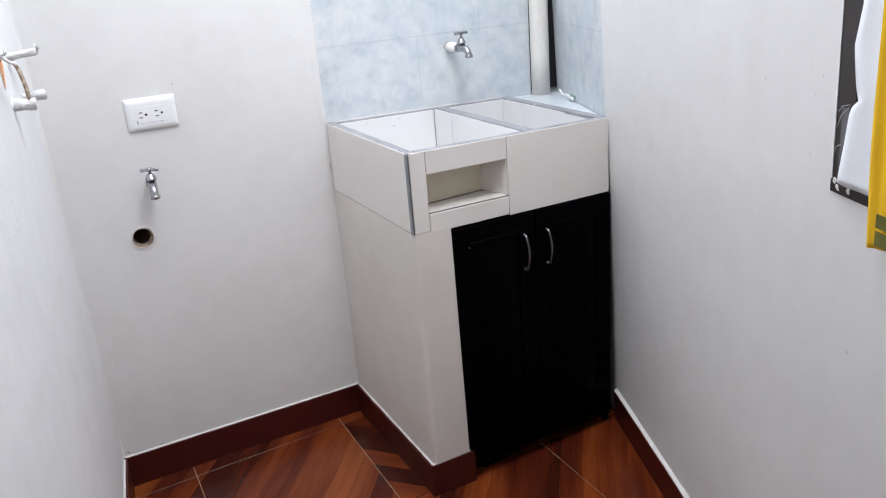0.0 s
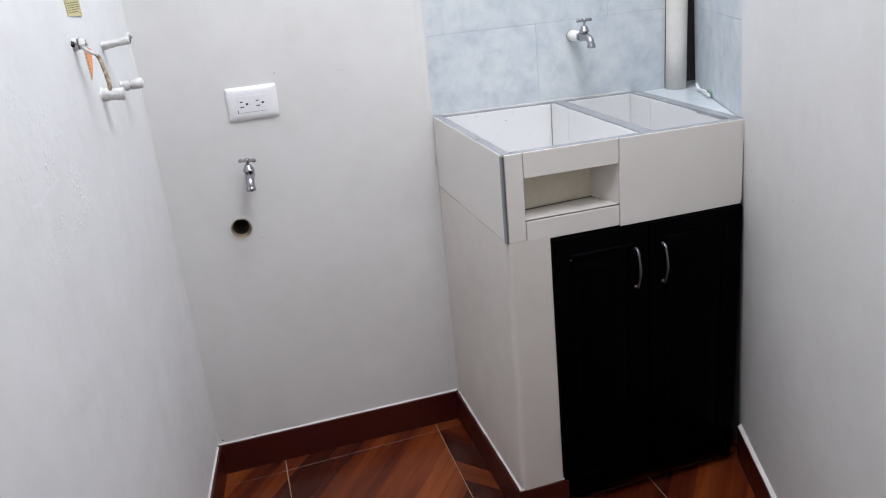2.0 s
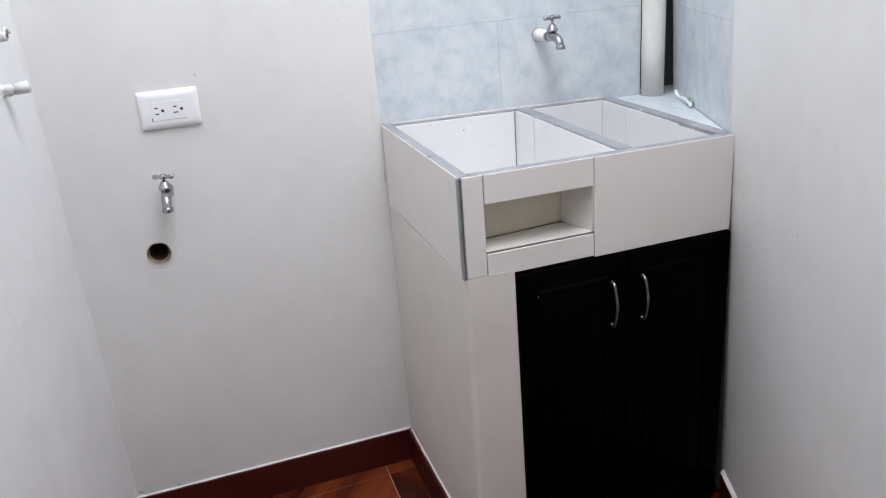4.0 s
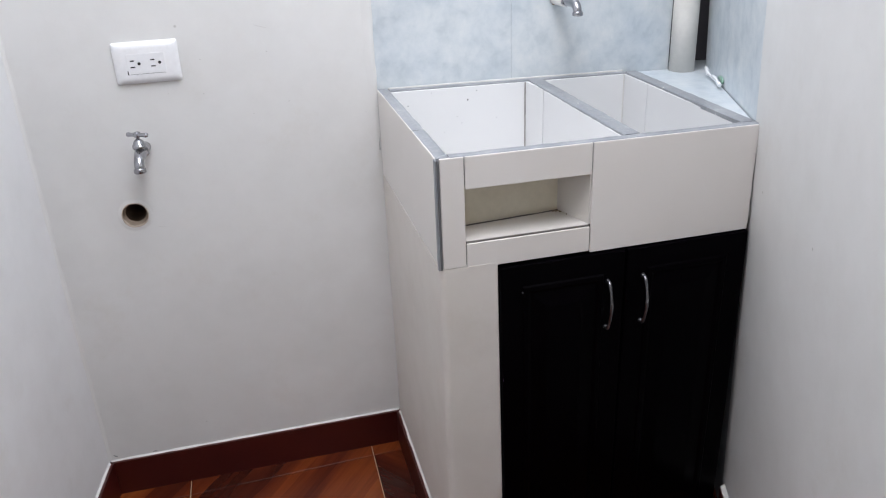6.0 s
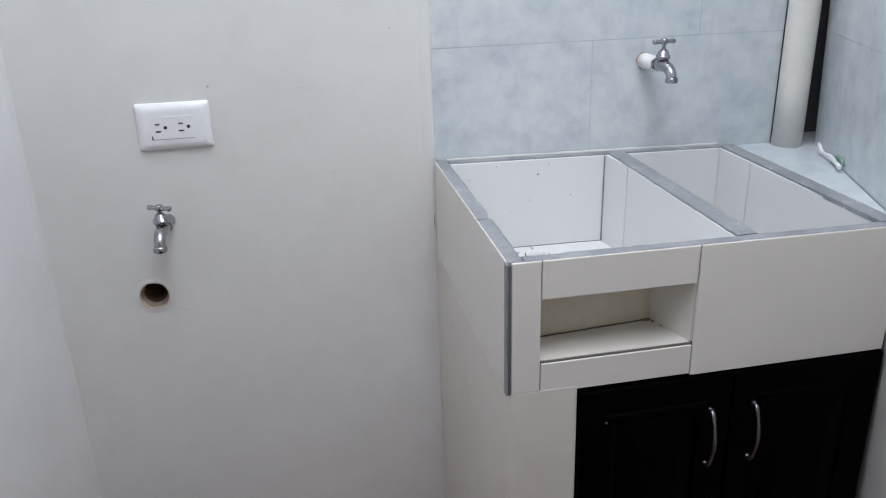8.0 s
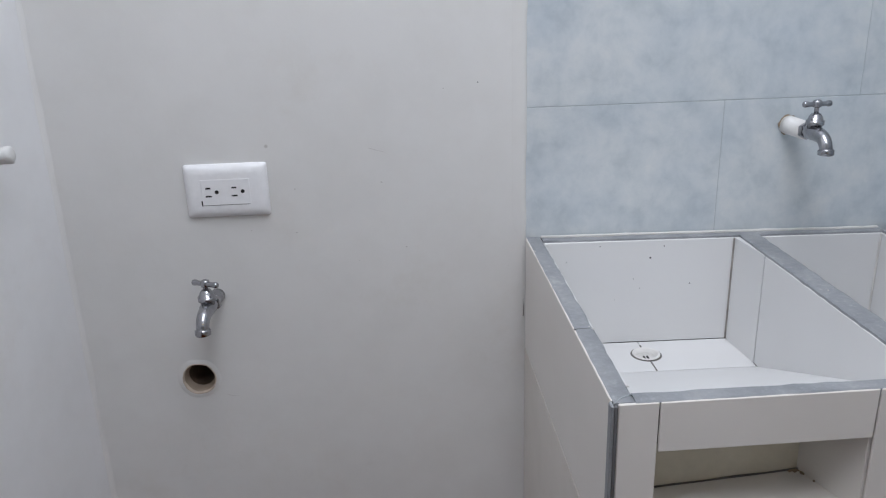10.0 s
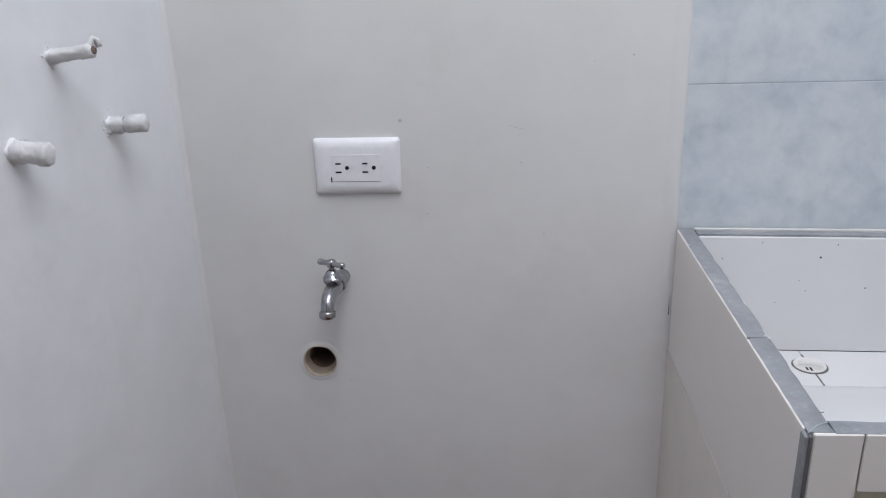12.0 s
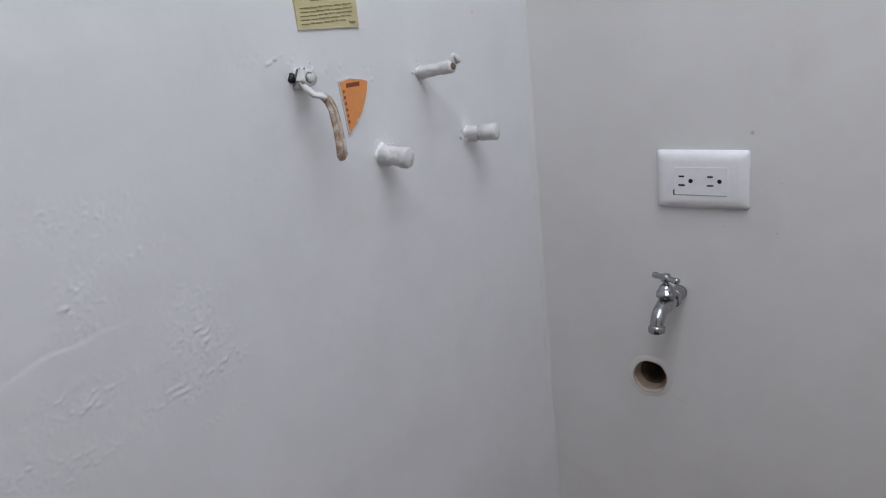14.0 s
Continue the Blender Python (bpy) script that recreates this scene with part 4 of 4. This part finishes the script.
part("lever_rib", tube(ridge, [0.0005, 0.0010, 0.0011, 0.0010, 0.0005], 8), PIPE_RIM, valve, "pale worn rib along the lever", True)


# ---- stickers on the left wall ----
def left_panel(ys_zs, d0=-0.0005, d1=0.0026):
    bm = bmesh.new()
    lo = [bm.verts.new(on_left(y, z, d0)) for y, z in ys_zs]
    hi = [bm.verts.new(on_left(y, z, d1)) for y, z in ys_zs]
    bm.faces.new(hi)
    bm.faces.new(lo[::-1])
    for i in range(len(ys_zs)):
        j = (i + 1) % len(ys_zs)
        bm.faces.new((lo[i], lo[j], hi[j], hi[i]))
    return bm


def left_bar(y0, y1, z0, z1, d=0.0029):
    return left_panel([(y0, z0), (y1, z0 - 0.003 * (y1 - y0) / 0.08), (y1, z1 - 0.003 * (y1 - y0) / 0.08), (y0, z1)], 0.0020, d)


notice = thing("paper_notice", on_left(1.035, 1.21), "yellowed printed paper notice pasted on the wall", "notice")
part("sheet", left_panel([(0.991, 1.2085), (1.0755, 1.2040), (1.0780, 1.318), (0.9895, 1.321)]), PAPER, notice)
rows_z = [(1.2125, 0.0020, 0.996, 1.060), (1.2165, 0.0020, 0.996, 1.066), (1.2203, 0.0020, 0.996, 1.068), (1.2241, 0.0020, 0.997, 1.068), (1.2279, 0.0020, 0.996, 1.068), (1.2350, 0.0022, 1.012, 1.058), (1.2400, 0.0009, 0.994, 1.070),
          (1.2470, 0.0024, 0.996, 1.016), (1.2470, 0.0012, 1.022, 1.068), (1.2550, 0.0036, 1.004, 1.058), (1.2640, 0.0022, 0.996, 1.066), (1.2700, 0.0022, 0.996, 1.066), (1.2800, 0.0040, 1.000, 1.050), (1.2900, 0.0022, 0.996, 1.066), (1.3000, 0.0050, 1.000, 1.064)]
for z, h, y0, y1 in rows_z:
    y = y0
    while y < y1 - 0.002:
        w = min(y1 - y, random.uniform(0.004, 0.013))
        part("text_bar", left_bar(y, y + w, z + random.uniform(-0.0002, 0.0002), z + h * random.uniform(0.55, 0.85)), INK, notice, "bar of illegible print")
        y += w + random.uniform(0.0008, 0.0016)
part("text_line", left_bar(1.062, 1.071, 1.2090, 1.2112), INK, notice, "line of illegible print")

sticker = thing("orange_sticker", on_left(1.055, 1.12), "torn orange quarter-round sticker on the painted wall", "sticker")
arc = [(1.0365, 1.1515), (1.0400, 1.0985)]
edge = [(1.0400 + 0.0395 * math.sin(radians(a)) * (1 + 0.03 * math.sin(a * 0.4)), 1.0985 + 0.050 * (1 - math.cos(radians(a))) * 1.0) for a in range(12, 91, 10)]
part("film", left_panel([(1.0365, 1.1510), (1.0410, 1.0985), (1.0440, 1.0980), (1.0540, 1.1050), (1.0545, 1.1085), (1.0600, 1.1110), (1.0650, 1.1180), (1.0710, 1.1280), (1.0755, 1.1380), (1.0770, 1.1465), (1.0690, 1.1495), (1.0520, 1.1525)]), ORANGE, sticker)
part("torn_backing", left_panel([(1.0350, 1.1525), (1.0400, 1.0960), (1.0445, 1.0955), (1.0560, 1.1040), (1.0665, 1.1165), (1.0790, 1.1465), (1.0520, 1.1540)], -0.0005, 0.0021), PAINTED, sticker, "white torn backing")
part("text_line", left_panel([(1.0445, 1.1440), (1.0645, 1.1435), (1.0650, 1.1480), (1.0450, 1.1485)], 0.0020, 0.0029), ORANGE_INK, sticker, "dark illegible heading")
for i in range(6):
    z = 1.139 - 0.0065 * i
    y = 1.0392 + 0.0004 * i
    part("text_mark", left_panel([(y, z), (y + 0.0022, z), (y + 0.0022, z + 0.0032), (y, z + 0.0032)], 0.0020, 0.0029), ORANGE_INK, sticker, "small illegible mark")

# trowelled and flaked plaster face of the left wall: waves, a layer edge and rough spots
SPOTS = ((0.815, 0.955, 0.030, 0.040, 1.1), (0.790, 0.905, 0.045, 0.014, 0.8), (0.690, 0.885, 0.040, 0.016, 0.7), (0.715, 1.020, 0.030, 0.030, 0.7), (0.700, 0.938, 0.040, 0.016, 0.9), (0.735, 1.085, 0.045, 0.016, 0.8), (0.775, 1.045, 0.035, 0.008, 0.7), (0.955, 1.184, 0.040, 0.007, 1.3),
         (1.035, 1.164, 0.045, 0.006, 1.0), (0.975, 1.130, 0.016, 0.010, 0.8), (0.655, 1.120, 0.040, 0.030, 0.5), (0.850, 0.915, 0.022, 0.010, 0.8), (0.640, 0.905, 0.030, 0.012, 0.6), (0.83, 0.862, 0.03, 0.004, 0.8),
         (1.085, 1.150, 0.010, 0.012, 0.8), (1.075, 1.075, 0.016, 0.010, 0.9), (0.90, 1.075, 0.03, 0.010, 0.4), (0.60, 1.02, 0.05, 0.02, 0.4))


def relief(y, z):
    h = 0.0006 * noise.noise(Vector((y * 11, z * 8, 0.0))) + 0.00018 * noise.noise(Vector((y * 60, z * 75, 3.0)))
    flake = max(0.0, noise.noise(Vector((y * 250, z * 290, 7.0))) + 0.4 * noise.noise(Vector((y * 90, z * 110, 2.0))) - 0.04)
    for cy, cz, ry, rz, k in SPOTS:
        q = ((y - cy) / ry) ** 2 + ((z - cz) / rz) ** 2
        if q < 4.0:
            h += 0.0020 * k * math.exp(-q) * flake
    edge = 0.978 + 0.10 * (y - 0.63) + 0.006 * noise.noise(Vector((y * 30, 1.0, 0.0)))
    if 0.50 < y < 0.80:
        fade = min(1.0, (0.80 - y) / 0.06)
        h += 0.00035 * fade * max(0.0, 1 - max(0.0, edge - z) / 0.035) * (1.0 if z < edge else max(0.0, 1 - (z - edge) / 0.0024))
    return h


bm = bmesh.new()
GY0, GY1, GZ0, GZ1, GS = 0.54, 1.20, 0.66, 1.26, 0.0016
gn, gm = round((GY1 - GY0) / GS), round((GZ1 - GZ0) / GS)
grid = []
for j in range(gm + 1):
    z = GZ0 + GS * j
    row = []
    for i in range(gn + 1):
        y = GY0 + GS * i
        rim_fade = min(1.0, min(y - GY0, GY1 - y, z - GZ0, GZ1 - z) / 0.05)
        row.append(bm.verts.new(on_left(y, z, -0.0004 + rim_fade * (0.0013 + relief(y, z)))))
    grid.append(row)
for p, q in zip(grid, grid[1:]):
    for i in range(gn):
        bm.faces.new((p[i], p[i + 1], q[i + 1], q[i]))
part("plaster_face", bm, WALL_ROUGH_LIT, wall_left, "rough trowelled plaster with flaked paint", True)

# ---- small marks on the plaster walls ----
def wall_mark(pts, radii, label, material=SCUFF):
    bm = tube([(x, BACK + 0.55 * max(radii), z) for x, z in pts], radii, 8)
    tagged(part("wall_scratch", bm, material, None, "", True), label, "scratch", "scratches on the wall")


wall_mark([(0.092, 0.640), (0.105, 0.635), (0.118, 0.634)], [0.0002, 0.0005, 0.0003], "thin brown scratch on the plaster beside the drain")
wall_mark([(0.226, 0.8985), (0.229, 0.897), (0.231, 0.8965)], [0.0004, 0.0012, 0.0005], "small grey dent in the plaster near the socket")
for x, z, r in ((0.232, 0.9625, 0.0010), (0.164, 0.903, 0.0007), (0.389, 0.867, 0.0012), (0.357, 0.9675, 0.0013), (0.318, 0.849, 0.0006), (0.541, 0.830, 0.0007), (0.450, 1.098, 0.0009), (0.117, 0.149, 0.0012)):
    wall_mark([(x - r * 2.2, z + r * 0.4), (x, z), (x + r * 2, z - r * 0.3)], [r * 0.3, r, r * 0.4], "small grey dent in the white plaster")
wall_mark([(0.334, 1.020), (0.350, 1.015), (0.364, 1.011)], [0.0002, 0.0005, 0.0003], "long faint scratch in the white plaster")
wall_mark([(-0.096, 0.104), (-0.090, 0.099), (-0.084, 0.097)], [0.0008, 0.0020, 0.0008], "dark dirt above the skirting in the corner", CORNER_GROUT)
wall_mark([(-0.014, 0.0925), (-0.006, 0.0945), (0.002, 0.0925)], [0.0005, 0.0012, 0.0005], "dark chip above the skirting", CORNER_GROUT)
wall_mark([(0.498, 1.105), (0.4995, 1.1045)], [0.0012, 0.0009], "tiny nail mark in the plaster", CORNER_GROUT)
wall_mark([(0.5645, 0.775), (0.5645, 0.745)], [0.0005, 0.0009], "dark chip where the plaster meets the sink", CORNER_GROUT)

# ---- window in the right wall ----
window = structure(thing("window_1", on_right(-0.2, WZ0), "window opening with a dark metal frame", "window"), "", "")


def right_bar(y0, y1, z0, z1, d0, d1, warp_jit=0.0):
    bm = bmesh.new()
    vs = [bm.verts.new(on_right(y, z, d)) for d in (d0, d1) for y, z in ((y0, z0), (y1, z0), (y1, z1), (y0, z1))]
    for q in ((3, 2, 1, 0), (4, 5, 6, 7), (0, 1, 5, 4), (1, 2, 6, 5), (2, 3, 7, 6), (3, 0, 4, 7)):
        bm.faces.new([vs[i] for i in q])
    return bm


part("frame_side", right_bar(WY1 - 0.034, WY1 - 0.0005, WZ0 + 0.0175, WZ1 - 0.018, -0.030, -0.001), FRAME, window)
part("frame_side", right_bar(WY0 + 0.0005, WY0 + 0.034, WZ0 + 0.0175, WZ1 - 0.018, -0.030, -0.001), FRAME, window)
part("frame_sill", right_bar(WY0 + 0.0005, WY1 - 0.0005, WZ0 + 0.0005, WZ0 + 0.017, -0.030, 0.002), FRAME, window)
part("frame_head", right_bar(WY0 + 0.0005, WY1 - 0.0005, WZ1 - 0.0175, WZ1 - 0.0005, -0.030, -0.001), FRAME, window)
# added black sheet, no glass: closes the opening and keeps it dark
part("window_backing", right_bar(WY0 + 0.034, WY1 - 0.034, WZ0 + 0.0175, WZ1 - 0.018, -0.026, -0.022), BLACK, window, "added dark sheet that closes the opening behind the cloth")


random.seed(11)
for i in range(30):
    y, z = WY1 + 0.002 + 0.055 * random.random() ** 2, WZ0 + random.uniform(-0.070, 0.16)
    ln = random.uniform(0.004, 0.012)
    bm = tube([on_right(y - ln * 0.3, z - ln, -0.002), on_right(y, z, -0.0015), on_right(y + ln * 0.2, z + ln, -0.002)], [0.0012, random.uniform(0.0022, 0.0040), 0.0012], 10, jitter=0.6, squash=0.6)
    part("plaster_lump", bm, WALL, window, "rough plaster at the frame", True)
part("torn_mesh", right_bar(0.030, 0.0445, 0.952, 1.045, -0.004, -0.0005), CORNER_GROUT, window, "torn grey insect mesh")
for a, b in (((0.047, 1.020), (0.026, 1.048)), ((0.046, 1.040), (0.024, 1.052)), ((0.049, 0.985), (0.036, 1.000))):
    part("thread", tube([on_right(*a, 0.003), on_right((a[0] + b[0]) / 2, (a[1] + b[1]) / 2 + 0.003, 0.006), on_right(*b, 0.004)], [0.0003, 0.0004, 0.0003], 6), CAULK, window, "loose pale thread", True)
for y, z in ((0.040, 0.942), (0.018, 0.9435), (0.046, 0.949)):
    c = on_right(y, z, 0.0018)
    part("paint_smear", tube([c, c + Vector((-0.0012, 0.0004, 0.0))], [0.0042, 0.0028], 10, jitter=0.7), CAULK, window, "white paint smear")


def cloth(name, ys, z0, z1, d, wave, material, label, category, lower=None, left_edge=None):
    bm = bmesh.new()
    n, m = 44, 90
    grid = []
    for j in range(m + 1):
        v = j / m
        row = []
        for i in range(n + 1):
            u = i / n
            z = z0 + (z1 - z0) * v
            if lower:
                z = z0 + lower(u) + (z1 - z0 - lower(u)) * v
            y = ys[0] + (ys[1] - ys[0]) * u
            if left_edge:
                y -= left_edge(z) * (1 - u) ** 3
            dd = d + wave * (math.sin(u * 23 + 2 * math.sin(v * 4)) + 0.5 * math.sin(u * 51 + v * 7)) * (0.5 + 0.5 * (1 - v))
            row.append(bm.verts.new(on_right(y, z, dd)))
        grid.append(row)
    for a, b in zip(grid, grid[1:]):
        for i in range(n):
            bm.faces.new((a[i], a[i + 1], b[i + 1], b[i]))
    ob = part(name, bm, material, None, "", True)
    sol = ob.modifiers.new("thickness", "SOLIDIFY")
    sol.thickness = 0.0012
    return tagged(ob, label, category)


EDGE_Z, EDGE_Y = (0.947, 1.005, 1.050, 1.060, 1.078, 1.124, 1.172, 1.3, 1.8), (0.034, 0.022, 0.014, 0.000, 0.006, 0.014, 0.004, 0.010, 0.004)
cloth("white_curtain", (0.034, -0.46), WZ0 + 0.018, WZ1 - 0.02, 0.007, 0.0022, SHEET, "white cotton curtain hanging in the window opening", "curtain",
      left_edge=lambda z: 0.034 - float(np.interp(z, EDGE_Z, EDGE_Y)))
yellow = cloth("yellow_cloth", (-0.043, -0.20), 0.895, 1.62, 0.018, 0.0045, YELLOW, "bright yellow cotton cloth hanging over the window sill", "cloth",
      lower=lambda u: 0.006 * math.sin(u * 9) - 0.015 * u, left_edge=lambda z: 0.006 - 0.004 * (z - 0.9) / 0.27)
print_bm = bmesh.new()
for z0, z1 in ((0.905, 0.923), (0.927, 0.944)):
    box(-0.19, -0.068, 0, 0.001, z0, z1, lambda y, d, z: on_right(y, z, 0.0255 + d + 0.002 * math.sin(y * 140)), bm=print_bm)
part("print", print_bm, OLIVE, yellow, "dark olive print on the cloth")

# ---- wall tiles, each its own piece ----
def wall_tile(verts_, parent, material=BLUE_TILE):
    return part("tile", verts_, material, parent)


zrows = [-0.02, 0.20, 0.42, 0.64, 0.866, 1.066, 1.266, 1.466, 1.666, 1.866, 2.066, 2.266, 2.448]
for r, (z0, z1) in enumerate(zip(zrows, zrows[1:])):
    if z0 < 0.85:
        continue
    off = 0.0 if r % 2 == 0 else 0.148
    xs = [0.558, 0.856 if r % 2 == 0 else 1.056, 1.2228]
    for x0, x1 in zip(xs, xs[1:]):
        zb = z0 if z0 > 0.87 else 0.856
        wall_tile(box(x0 + 0.0006, x1 - 0.0006, BACK + 0.0015, BACK + 0.0105, zb + 0.0006, z1 - 0.0006, bevel=0.0004, segments=1), wall_tiled)
    ys = sorted({YT, 1.376, *[y for y in (YT - 0.15 + off * 1.3 + 0.40 * i for i in range(0, 3)) if YT + 0.03 < y < 1.28]})
    for y0, y1 in zip(ys, ys[1:]):
        zb = z0 if z0 > 0.87 else 0.850
        vs = bmesh.new()
        pts = [vs.verts.new(on_right(y, z, d)) for d in (-0.0095, -0.001) for y, z in ((y0 + 0.0002, zb + 0.0002), (y1 - 0.0002, zb + 0.0002), (y1 - 0.0002, z1 - 0.0002), (y0 + 0.0002, z1 - 0.0002))]
        for q in ((3, 2, 1, 0), (4, 5, 6, 7), (0, 1, 5, 4), (1, 2, 6, 5), (2, 3, 7, 6), (3, 0, 4, 7)):
            vs.faces.new([pts[i] for i in q])
        wall_tile(vs, wall_right_tiled)

# ---- floor tiles, each its own piece ----
TX, TY, TS = 0.485, 0.935, 0.428


def floor_warp(x, y, z):
    return Vector((x + 0.012 * (y - 1.2), y + 0.035 * (x - 0.75), z))


for i in range(-3, 3):
    for j in range(-7, 2):
        x0, y0 = TX + TS * i, TY + TS * j
        bm = box(x0 + 0.0012, x0 + TS - 0.0012, y0 + 0.0012, y0 + TS - 0.0012, -0.010, 0.0, floor_warp, 0.001, 1)
        part("tile", bm, FLOOR_TILE, floor)
